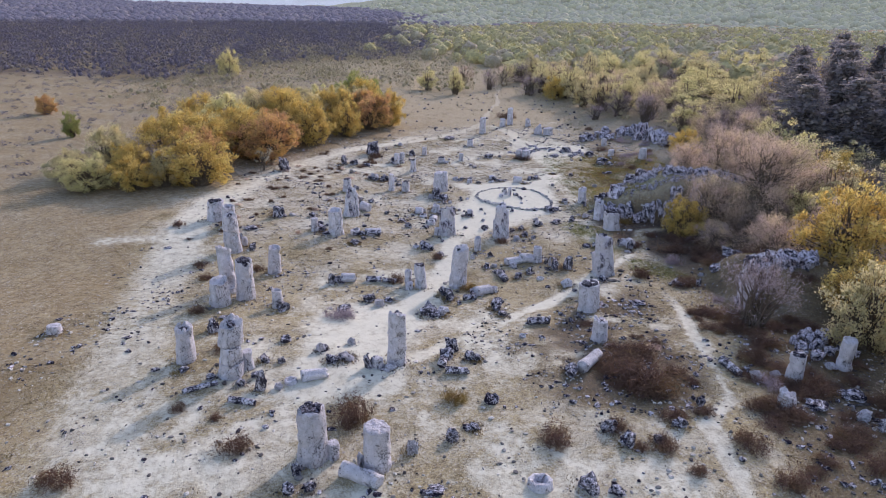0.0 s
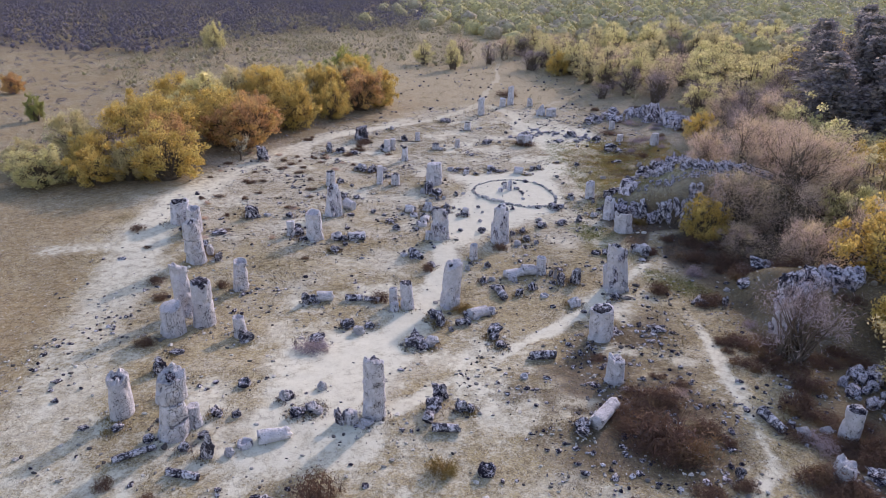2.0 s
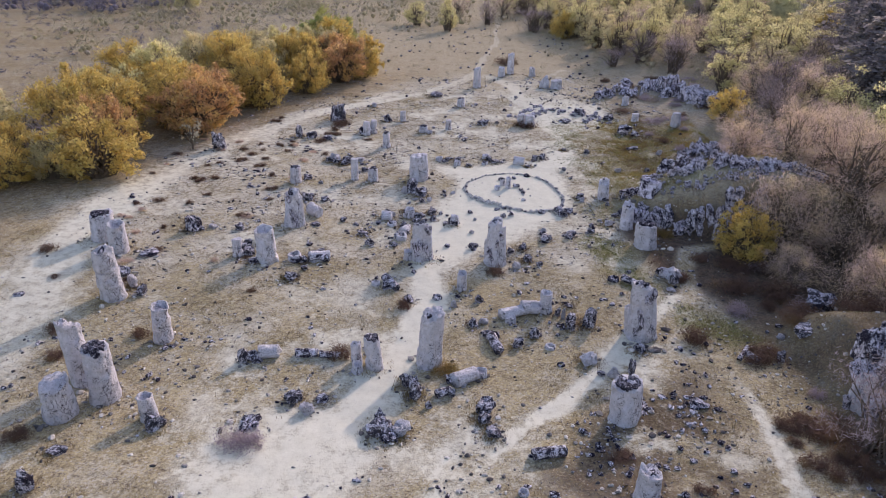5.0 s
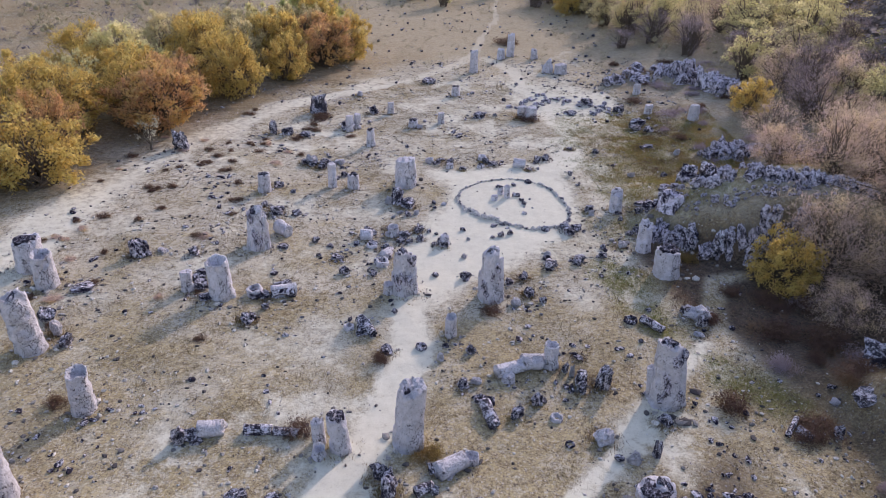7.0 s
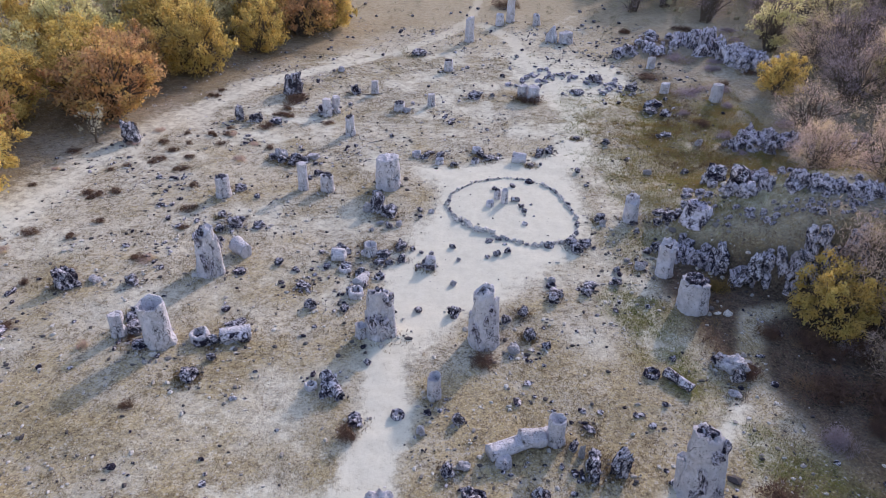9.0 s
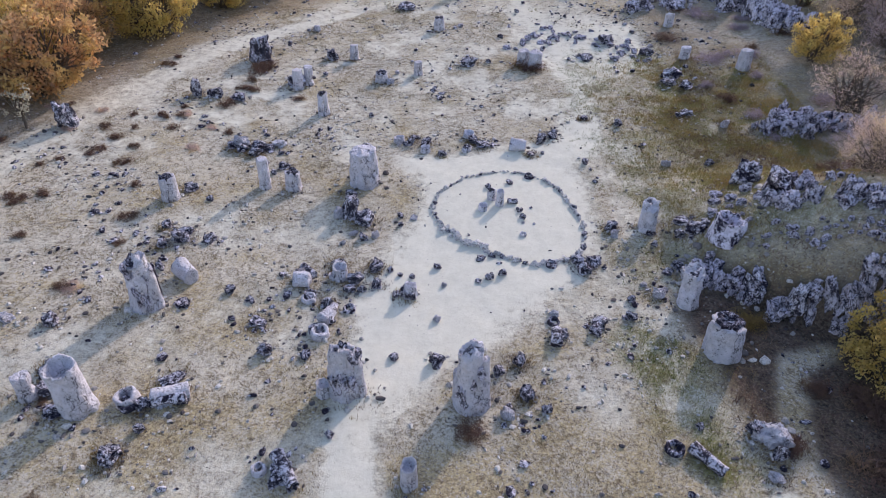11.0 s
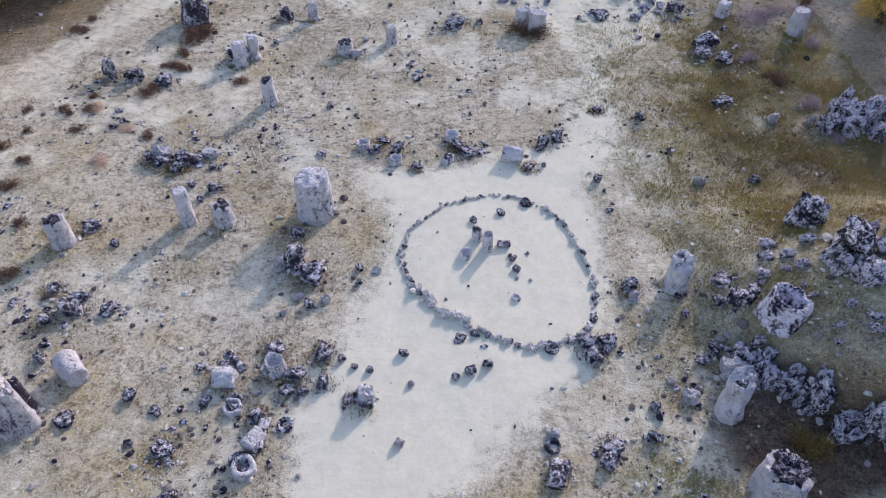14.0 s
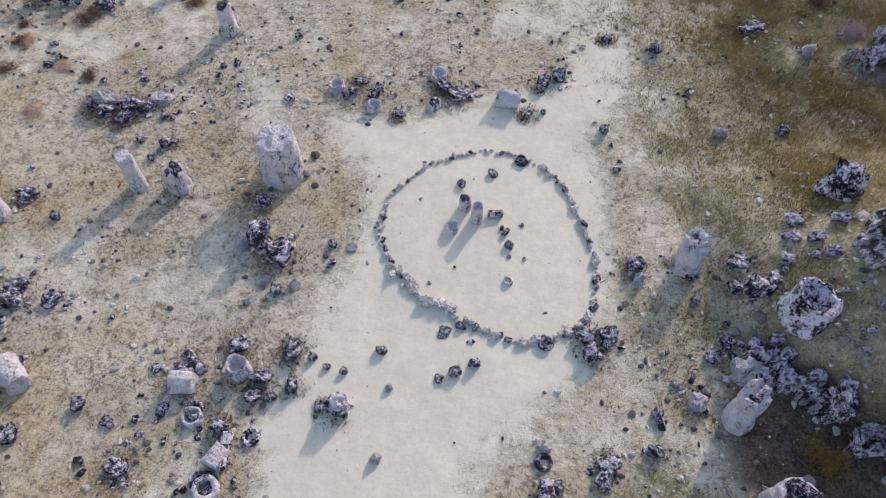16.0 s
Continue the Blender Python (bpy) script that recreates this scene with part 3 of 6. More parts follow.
def shaft(r, h, seed, top="plain", taper=0.86, bend=(0.0, 0.0), flare=0.10, sides=48):
    """A weathered stone shaft from z = 0 to h, its top flat, hollow or broken off aslant."""
    q = random.Random(seed)
    step = max(0.07, h / 40)
    rings = max(4, int(h / step))
    slope_dir = q.uniform(0, math.tau)
    slope = {"broken": q.uniform(0.15, 0.4), "hollow": 0.12, "plain": 0.1}.get(top, 0.1) * r
    oval, oval_at = q.uniform(0.86, 1.0), q.uniform(0, math.tau)
    deep = min(0.5 * h, r * q.uniform(0.5, 0.9))
    verts = []

    def spot(a, f, z_base):
        z = z_base
        t = z / h
        rad = r * (1 + flare * (1 - t) ** 3) * (1 + (taper - 1) * t)
        c, s = math.cos(a), math.sin(a)
        e = 1 + (oval - 1) * math.cos(a - oval_at) ** 2
        p = (c * r, s * r, z)
        rad *= e * (1 + 0.07 * wobble(p, 0.9 * r + 0.2, seed) + 0.035 * wobble(p, 0.28, seed + 3) + 0.035 * wobble((p[0] * 3, p[1] * 3, z * 0.5), 0.35, seed + 6))
        bite = max(0.0, wobble((p[0], p[1], z * 0.8), 0.5, seed + 11) - 0.20)
        cleft = max(0.0, abs(wobble((p[0], p[1], z * 0.22), 0.42, seed + 40)) * -9 + 1.0)
        rad *= 1 - 0.16 * cleft * max(0.0, 0.5 + wobble(p, 0.8, seed + 44))
        rad *= 1 - 0.6 * bite + 0.035 * wobble((p[0], p[1], z), 0.16, seed + 21)
        rough = 0.42 if top == "broken" else 0.16
        jag = (slope * math.cos(a - slope_dir) * f + rough * r * (wobble((c * f, s * f, 0.3), 0.5, seed + 15) + 0.5 * wobble((c * f, s * f, 0.7), 0.2, seed + 16))) * t ** 6
        return (rad * f * c + bend[0] * t, rad * f * s + bend[1] * t, z + jag)

    for i in range(rings + 1):
        for k in range(sides):
            verts.append(spot(math.tau * k / sides, 1.0, h * i / rings))
    inner = [0.86, 0.66, 0.45, 0.22]
    for j, f in enumerate(inner):
        for k in range(sides):
            x, y, z = spot(math.tau * k / sides, f, h)
            if top == "hollow":
                z -= deep * (0.0, 0.75, 0.95, 1.0)[j]
            else:
                z += 0.06 * r * (1 - f) + 0.05 * r * wobble((x, y, 2.0), 0.25 * r + 0.05, seed + 30)
            verts.append((x, y, z))
    bm = bmesh.new()
    vs = [bm.verts.new(v) for v in verts]
    last = rings + len(inner)
    for i in range(last):
        for k in range(sides):
            m = (k + 1) % sides
            bm.faces.new((vs[i * sides + k], vs[i * sides + m], vs[(i + 1) * sides + m], vs[(i + 1) * sides + k]))
    bm.faces.new([vs[last * sides + k] for k in range(sides)])
    bm.faces.new([vs[k] for k in range(sides)][::-1])
    for face in bm.faces:
        face.smooth = True
    return bm


COLUMN_LABELS = {
    "plain": "pale grey natural stone column standing upright in sand",
    "crown": "pale stone column with a dark crumbling weathered top",
    "hollow": "upright stone column with a hollow open top",
    "broken": "pale stone column with its top broken off aslant",
    "drums": "tall stone column cracked across into stacked drums",
    "split": "thick stone column split lengthwise by dark clefts",
}
count = 0


def lump(mesh, x, y, z, sx, sy, sz, parent, name="crag", turn=None, label=""):
    """A dark rock piece, as a part."""
    ob = new(name, mesh)
    ob.parent = parent
    ob.matrix_basis = pose(x, y, z, rnd.uniform(-14, 14), rnd.uniform(-14, 14), rnd.uniform(0, 360) if turn is None else turn) @ Matrix.Diagonal((sx, sy, sz, 1))
    return tagged(ob, label)


def column(x, y, r, h, lx, ly, kind, skin=None):
    """One standing stone of radius r and height h whose top leans by (lx, ly)."""
    global count
    count += 1
    seed = 1000 + count
    stump = h < 1.0
    label = COLUMN_LABELS[kind]
    if stump:
        label = "short " + label.replace("thick ", "").replace("tall ", "")
    elif h > 2.6 and not label.startswith(("tall", "thick")):
        label = "tall " + label
    base = thing("stone_stump" if stump else "stone_column", x, y, ground(x, y) - 0.12, label, "stone column", "standing stone columns")
    h += 0.12
    bend = (lx, ly)
    if kind == "drums":
        cuts = [0, 0.30, 0.62, 1.0] if h > 2.2 else [0, 0.45, 1.0]
        for i, (a, b) in enumerate(zip(cuts[:-1], cuts[1:])):
            top = "plain" if b < 1 else "broken"
            seg = (b - a) * h - (0.035 if b < 1 else 0)
            ob = part("drum", shaft(r * (1.04 - 0.14 * a), seg, seed + 50 * i, top, 0.95, (lx * (b - a), ly * (b - a)), 0.06 if i else 0.12), COLUMN_STONE, base)
            ob.location = (lx * a + rnd.uniform(-0.05, 0.05) * r, ly * a + rnd.uniform(-0.05, 0.05) * r, a * h)
        lump(rnd.choice(DARK_CRAGS), lx, ly, h * 0.97, r * 0.62, r * 0.5, r * 0.30, base, "weathered_top", label="dark weathered top")
    elif kind == "crown":
        body = h - 0.28 * r
        part("shaft", shaft(r, body, seed, "plain", 0.93, bend), COLUMN_STONE, base)
        for k in range(6):
            a = k * 1.05 + rnd.uniform(-0.3, 0.3)
            lump(rnd.choice(DARK_CRAGS), lx + 0.44 * r * math.cos(a), ly + 0.44 * r * math.sin(a), body - 0.04 * r, r * rnd.uniform(0.36, 0.50), r * rnd.uniform(0.32, 0.45), r * rnd.uniform(0.20, 0.40), base, "weathered_top", label="dark crumbling top")
    elif kind == "split":
        part("shaft", shaft(r * 0.80, h, seed, "broken", 0.80, bend, 0.2), COLUMN_STONE, base)
        for k, (a, f) in enumerate(((-0.2, 0.86), (0.9, 0.72), (2.6, 0.55))):
            ob = part("slab", shaft(r * rnd.uniform(0.36, 0.46), h * f, seed + 20 + k, "broken", 0.75, bend, 0.15, 24), COLUMN_STONE if k != 1 else CROWN_STONE, base)
            ob.location = (0.62 * r * math.cos(a), 0.62 * r * math.sin(a), 0)
        for k in range(6):
            a, f = -2.2 + 0.42 * k + rnd.uniform(-0.2, 0.2), rnd.uniform(0.15, 0.92)
            lump(rnd.choice(CRAGS), lx * f + 0.68 * r * math.cos(a), ly * f + 0.68 * r * math.sin(a), h * f, r * rnd.uniform(0.2, 0.34), r * rnd.uniform(0.2, 0.34), r * rnd.uniform(0.4, 0.8), base, "knob", label="dark pitted knob of rock")
        lump(rnd.choice(DARK_CRAGS), lx, ly, h * 0.93, r * 0.5, r * 0.42, r * 0.5, base, "weathered_top", label="dark pitted top")
    else:
        part("shaft", shaft(r, h, seed, kind, 0.92, bend), skin or COLUMN_STONE, base)
        if kind == "broken" and h > 1.0:
            lump(rnd.choice(DARK_CRAGS), lx, ly, h * 0.93, r * 0.55, r * 0.5, r * 0.34, base, "weathered_top", label="dark weathered top")
    if r > 0.33:
        FEET.append((x, y, r))
    return base


def fallen(x0, y0, x1, y1, r):
    """A column lying on the ground from one end to the other."""
    global count
    count += 1
    dx, dy = x1 - x0, y1 - y0
    length = max(math.hypot(dx, dy), 1.3 * r)
    top = ("hollow", "plain", "broken")[count % 3]
    bm = shaft(r, length, 5000 + count, top, 0.9, (0, 0), 0.03, 30)
    me = bpy.data.meshes.new("fallen_column")
    bm.to_mesh(me)
    bm.free()
    me.materials.append(COLUMN_STONE if r > 0.31 else ROCK_STONE)
    ob = new("fallen_column", me)
    z0, z1 = ground(x0, y0) + 0.72 * r, ground(x1, y1) + 0.68 * r
    lie = Vector((dx, dy, z1 - z0)).to_track_quat("Z", "Y").to_matrix().to_4x4()
    ob.matrix_basis = Matrix.Translation((x0, y0 + 0.4 * r, z0)) @ lie
    end = "with a hollow end" if top == "hollow" else "with broken ends"
    return tagged(ob, f"fallen grey stone column lying on the ground {end}", "stone column", "fallen columns")


def hollow_stump(x, y, r):
    """A short stone pipe with an open middle."""
    global count
    count += 1
    q = random.Random(8000 + count)
    h = r * q.uniform(0.7, 1.1)
    sides, wall = 28, q.uniform(0.52, 0.66)
    prof = [(1.03, 0), (1.02, 0.3), (0.98, 0.65), (0.95, 0.92), (0.84, 1.0), (wall + 0.06, 0.98), (wall, 0.8), (wall * 0.96, 0.45), (wall * 0.6, 0.28), (0.12, 0.25)]
    bm = bmesh.new()
    rows = []
    for f, z in prof:
        row = []
        for k in range(sides):
            a = math.tau * k / sides
            c, s = math.cos(a), math.sin(a)
            w = 1 + 0.10 * wobble((c, s, z), 0.8, count) + 0.07 * wobble((c, s, z), 0.25, count + 4)
            row.append(bm.verts.new((r * f * w * c, r * f * w * s, h * z * (1 + 0.28 * wobble((c, s, 0), 0.6, count + 8)) + 0.0)))
        rows.append(row)
    for lo, hi in zip(rows[:-1], rows[1:]):
        for k in range(sides):
            bm.faces.new((lo[k], lo[(k + 1) % sides], hi[(k + 1) % sides], hi[k]))
    bm.faces.new(rows[-1])
    bm.faces.new(rows[0][::-1])
    for face in bm.faces:
        face.smooth = True
    me = bpy.data.meshes.new("hollow_stone")
    bm.to_mesh(me)
    bm.free()
    me.materials.append((COLUMN_STONE, ROCK_STONE, CROWN_STONE)[count % 3])
    ob = new("hollow_stone", me)
    ob.matrix_basis = pose(x, y, ground(x, y) - 0.06, q.uniform(-8, 8), q.uniform(-8, 8), q.uniform(0, 360))
    return tagged(ob, "short hollow ring of weathered stone open at the top", "stone ring", "hollow stones")


# the standing columns, the fallen ones, the hollow ones and the loose rocks
column(-5.59, 24.82, 0.66, 2.74, 0.03, 0.01, "crown")
column(-4.72, 24.95, 0.32, 0.75, 0.02, 0, "plain")
column(-2.7, 24.32, 0.62, 2.05, 0.01, 0, "plain")
column(-11.32, 31.75, 0.66, 3.02, 0.30, 0.01, "drums")
column(-10.52, 32.32, 0.31, 1.08, -0.01, -0, "plain")
column(-14.16, 33.04, 0.54, 2.06, 0.07, 0.02, "broken")
column(-2.50, 33.35, 0.53, 3.04, 0.08, 0, "drums")
column(-3.51, 32.87, 0.33, 0.53, 0.02, 0, "plain")
column(-14.87, 41.18, 0.75, 1.74, 0.04, 0.03, "plain")
column(-15.04, 43.69, 0.60, 3.17, -0.12, 0.01, "broken")
column(-13.49, 42.48, 0.64, 2.92, 0.01, 0.02, "crown")
column(-12.72, 47.34, 0.54, 2.02, 0.12, 0, "hollow")
column(-16.92, 51.06, 0.65, 3.00, -0.06, 0.01, "drums")
column(-11.00, 41.18, 0.38, 1.21, -0.05, 0.01, "hollow")
column(-20.51, 58.03, 0.77, 1.92, 0.06, 0.04, "crown")
column(-18.83, 56.4, 0.63, 1.87, 0.05, 0.04, "hollow")
column(-1.56, 45.53, 0.46, 1.88, -0.13, 0, "crown")
column(-2.39, 45.09, 0.3, 0.48, 0.02, 0, "hollow")
column(-2.5, 45.89, 0.29, 1.19, -0.02, -0, "broken")
column(1.13, 45.90, 0.63, 2.98, 0.18, 0, "broken")
column(12.47, 48.73, 0.84, 3.15, -0.30, 0.03, "split")
column(10.00, 41.82, 0.74, 2.05, -0.11, 0.01, "crown")
column(9.63, 36.88, 0.48, 1.33, -0.01, 0.01, "broken")
column(-11.36, 56.57, 0.34, 1.16, 0.03, 0.02, "plain")
column(-9.39, 56.20, 0.64, 2.22, -0.07, 0.02, "hollow")
column(-8.87, 61.84, 0.76, 2.52, 0.10, 0.01, "split")
column(-10.33, 69.9, 0.46, 1.40, 0.02, 0.01, "crown")
column(-5.73, 71.5, 0.33, 1.80, 0.02, 0, "plain")
column(-4.19, 71.56, 0.44, 1.17, -0, -0, "crown")
column(-0.39, 72.34, 0.82, 2.00, 0.01, 0, "plain")
column(-6.04, 83.94, 0.37, 1.36, 0.02, 0, "plain")
column(-5.41, 84.61, 0.33, 1.31, 0.02, 0, "plain")
column(-3.77, 80.3, 0.39, 1.58, -0, -0, "crown")
column(-2.73, 89.19, 0.35, 1.10, 0.01, 0, "plain")
column(0.33, 57.41, 0.79, 2.36, -0.03, 0, "split")
column(-0.53, 57.22, 0.29, 0.62, 0.01, 0, "hollow")
column(5.09, 56.88, 0.75, 2.99, -0.07, -0, "split")
column(2.91, 53.35, 0.34, 1.16, 0, 0, "hollow")
column(15.61, 59.75, 0.77, 1.80, -0.11, 0.02, "crown")
column(15.0, 62.6, 0.5, 1.68, 0.0, 0.2, "broken")
column(7.66, 51.09, 0.38, 1.28, -0.03, 0.01, "hollow")
column(5.56, 49.96, 0.33, 0.30, -0.01, 0, "plain")
column(14.52, 68.44, 0.42, 1.50, -0.06, 0.02, "broken")
column(26.01, 87.71, 0.52, 1.40, -0.04, 0.02, "plain")
column(9.9, 88.77, 0.45, 1.13, -0.03, 0, "plain")
column(10.79, 88.4, 0.59, 1.13, -0.04, 0.01, "plain")
column(10.85, 113.79, 0.53, 2.71, -0.03, 0, "broken")
column(9.5, 112.15, 0.48, 1.22, -0.02, 0, "plain")
column(5.83, 105.29, 0.48, 2.44, 0.01, -0, "broken")
column(13.75, 112.44, 0.45, 1.09, -0.05, 0.01, "broken")
column(16.08, 105.71, 0.76, 1.02, -0.03, 0, "plain")
column(22.38, 89.99, 0.42, 0.88, -0.02, 0.01, "plain")
column(22.94, 96.94, 0.41, 0.99, -0.02, 0.01, "broken")
column(7.02, 70.1, 0.24, 0.88, -0.01, 0, "hollow")
column(6.62, 70.67, 0.24, 0.63, -0.02, 0, "crown")
column(6.12, 69.67, 0.26, 0.30, -0.01, 0, "hollow")
column(-1.01, 64.1, 0.29, 0.30, 0.01, 0.01, "hollow")
column(5.58, 77.62, 0.36, 0.30, -0.01, 0, "hollow")
column(5.4, 75.92, 0.31, 0.30, 0.01, 0, "crown")
column(-0.73, 64.12, 0.37, 0.68, 0, 0, "hollow")
column(2.57, 62.96, 0.30, 0.62, -0, -0, "broken")
column(19.3, 32.35, 0.46, 1.64, 0.01, -0.01, "crown")
column(22.77, 33.66, 0.45, 1.77, 0, -0, "plain")
column(-0.42, 85.49, 0.47, 0.77, 0.02, 0, "crown")
column(2.14, 86.75, 0.33, 0.97, -0, -0, "plain")
column(3.61, 95.6, 0.46, 1.10, 0, -0, "crown")
column(3.68, 45.02, 0.37, 0.31, 0, -0, "hollow")
column(17.66, 29.69, 0.49, 0.71, -0.03, 0.02, "broken")
column(1.29, 76.89, 0.35, 0.30, 0, 0, "hollow")
column(2.94, 75.76, 0.31, 0.35, -0, -0, "hollow")
column(14.44, 68.17, 0.45, 1.41, -0.05, 0.02, "broken")
column(-23.26, 36.27, 0.47, 0.47, 0.01, 0.01, "plain")
fallen(-4.13, 23.68, -2.46, 22.88, 0.36)
fallen(-7.39, 31.09, -6.12, 31.58, 0.33)
fallen(-13.2, 29.71, -11.67, 30.62, 0.16)
fallen(7.73, 32.4, 8.96, 34.11, 0.39)
fallen(16.01, 33.97, 16.36, 32.45, 0.26)
fallen(-10.61, 29.07, -9.21, 28.81, 0.18)
fallen(-5.65, 46.17, -4.54, 46.23, 0.25)
fallen(-4.44, 46.17, -3.45, 46.14, 0.22)
fallen(2.36, 43.93, 3.42, 44.72, 0.39)
fallen(6.24, 50.67, 7.17, 50.83, 0.46)
fallen(4.33, 48.09, 4.75, 46.72, 0.3)
fallen(-1.78, 54.29, -0.96, 52.98, 0.27)
fallen(-6.88, 56.43, -5.62, 56.69, 0.3)
fallen(12.98, 54.84, 13.8, 53.8, 0.26)
fallen(8.05, 76.05, 8.93, 75.75, 0.41)
fallen(-2.79, 63.48, -2.07, 63.48, 0.39)
fallen(-2.57, 64.6, -1.94, 64.02, 0.22)
fallen(-1.11, 60.89, -0.82, 61.53, 0.32)
fallen(-6.84, 56.46, -5.63, 56.98, 0.36)
fallen(2.02, 44.25, 3.28, 44.54, 0.25)
fallen(5.02, 50.1, 7.63, 51.21, 0.37)
fallen(5.54, 38.89, 6.91, 39.14, 0.29)
fallen(0.03, 32.67, 0.25, 33.97, 0.26)
fallen(17.59, 46.91, 18, 46.36, 0.19)
fallen(-8.08, 63.93, -7.32, 63.2, 0.49)
fallen(-7.47, 45.92, -6.47, 46.13, 0.38)
fallen(8.74, 59.69, 8.84, 60.55, 0.26)
fallen(10.39, 60.44, 10.95, 61.22, 0.22)
fallen(0.25, 32.2, 1.46, 32.17, 0.23)
fallen(1.55, 43.07, 2.17, 43.41, 0.25)
fallen(-0.89, 60.91, -0.75, 61.98, 0.22)
fallen(17.03, 46.57, 17.85, 47.59, 0.14)
hollow_stump(-7.9, 31.02, 0.34)
hollow_stump(-9.25, 35.7, 0.32)
boulder(-9.8, 33.1, 0.36, 0.4)
boulder(-8.9, 33.1, 0.26, 0.28)
boulder(-13.9, 31.9, 0.36, 0.26)
boulder(-10.5, 30.7, 0.32, 0.34)
boulder(-9.9, 31.5, 0.3, 0.3)
boulder(-12.2, 31.2, 0.3, 0.25)
boulder(-8.4, 30.4, 0.28, 0.3)
hollow_stump(7.8, 45.98, 0.2)
hollow_stump(7.43, 47.49, 0.28)
hollow_stump(4.2, 48.58, 0.26)
hollow_stump(-7.7, 56.38, 0.34)
hollow_stump(-2.28, 53.81, 0.27)
hollow_stump(1.45, 52.25, 0.28)
hollow_stump(12.38, 54.9, 0.35)
hollow_stump(-1.95, 62.59, 0.33)
hollow_stump(-0.07, 61.98, 0.28)
hollow_stump(-1.22, 60.59, 0.37)
hollow_stump(-1.15, 60.41, 0.39)
hollow_stump(15.87, 64.27, 0.59)
hollow_stump(2.6, 29.56, 0.35)
hollow_stump(4.28, 23.25, 0.53)
hollow_stump(-6.87, 34.65, 0.33)
hollow_stump(8.8, 61.25, 0.28)
hollow_stump(4.96, 36.94, 0.21)
hollow_stump(-1.95, 62.8, 0.3)
hollow_stump(4.52, 48.4, 0.32)
hollow_stump(-7.77, 56.64, 0.44)
hollow_stump(-1.29, 60.61, 0.35)
fallen(7.45, 70.25, 7.98, 70.25, 0.17)
boulder(8.06, 69.55, 0.19, 0.19)
boulder(8.14, 68.94, 0.18, 0.26)
hollow_stump(8.05, 67.5, 0.18)
boulder(6.5, 71.75, 0.2, 0.22)
boulder(7.7, 72.3, 0.24, 0.2)
boulder(7.95, 69.75, 0.13, 0.13)
boulder(8.14, 68.5, 0.1, 0.1)
boulder(5.3, 67.4, 0.09, 0.09)
hollow_stump(9.2, 65.15, 0.27)
hollow_stump(8.85, 72.95, 0.25)
boulder(1.76, 76.51, 0.27, 0.24)
boulder(2.27, 77.32, 0.32, 0.15)
boulder(3.95, 75.39, 0.31, 0.3)
boulder(6.41, 76.57, 0.56, 0.25)
boulder(9.86, 76.8, 0.27, 0.38)
boulder(10.73, 77.61, 0.43, 0.77)
boulder(9.23, 75.47, 0.31, 0.14)
boulder(9.92, 75.56, 0.14, 0.24)
boulder(12.3, 74.58, 0.24, 0.39)
boulder(13.11, 80.05, 0.33, 0.25)
boulder(15.19, 79.37, 0.35, 0.43)
boulder(-0.95, 64.95, 0.43, 0.29)
boulder(-0.22, 63.26, 0.34, 0.29)
boulder(0.32, 63.25, 0.23, 0.41)
boulder(0.87, 64.77, 0.4, 0.41)
boulder(1.02, 63.59, 0.32, 0.63)
boulder(2.02, 64.28, 0.15, 0.15)
boulder(2.58, 64.13, 0.17, 0.95)
boulder(3.8, 64.82, 0.21, 0.65)
boulder(2.46, 62.88, 0.4, 1.43)
boulder(1.93, 62.96, 0.24, 0.11)
boulder(4.08, 63.57, 0.17, 0.61)
boulder(3.78, 61.31, 0.21, 0.54)
boulder(5.81, 65.49, 0.27, 0.13)
boulder(5.63, 63.88, 0.22, 0.13)
boulder(6.19, 64.1, 0.26, 0.42)
boulder(6.81, 64.38, 0.26, 0.6)
boulder(10.73, 64.75, 0.42, 0.71)
boulder(12.67, 67.63, 0.29, 0.75)
boulder(7.14, 77.37, 0.2, 0.09)
boulder(0.05, 67.09, 0.3, 0.34)
boulder(-0.92, 66.64, 0.16, 0.38)
boulder(1.79, 69.01, 0.21, 0.23)
boulder(1.85, 68.27, 0.18, 0.26)
boulder(2.51, 68.86, 0.25, 0.11)
boulder(0.63, 67.34, 0.24, 0.38)
boulder(-0.5, 67.53, 0.3, 0.14)
boulder(-5.05, 73.63, 0.36, 0.32)
boulder(-5.59, 72.92, 0.24, 0.26)
boulder(-6.17, 73.8, 0.3, 0.28)
boulder(-8.43, 75.37, 0.37, 0.46)
boulder(-7.85, 75.07, 0.41, 0.6)
boulder(-7.02, 74.78, 0.36, 0.51)
boulder(-7.14, 75.73, 0.31, 0.44)
boulder(-6.33, 75.58, 0.46, 0.27)
boulder(-5.53, 75.01, 0.25, 0.2)
boulder(-9.55, 70.79, 0.44, 0.38)
boulder(-8.31, 69.96, 0.24, 0.18)
boulder(-8.79, 66.46, 0.45, 0.55)
boulder(-7.41, 66.6, 0.4, 0.33)
boulder(-3.43, 64.2, 0.26, 0.12)
boulder(-5.52, 62.93, 0.28, 0.3)
boulder(-4.52, 62.4, 0.26, 0.18)
boulder(-3.88, 61.03, 0.44, 0.2)
boulder(-7.34, 61.95, 0.41, 0.19)
boulder(-0.7, 80.11, 0.24, 0.53)
boulder(1.24, 76.64, 0.25, 0.4)
boulder(17.07, 74.53, 0.3, 0.7)
boulder(20.11, 81.07, 0.53, 0.28)
boulder(22.05, 79.39, 0.35, 0.5)
boulder(12.26, 61.59, 0.3, 0.49)
boulder(10.78, 61.16, 0.4, 0.28)
boulder(10.5, 60.61, 0.31, 0.38)
boulder(9.17, 60.5, 0.23, 0.32)
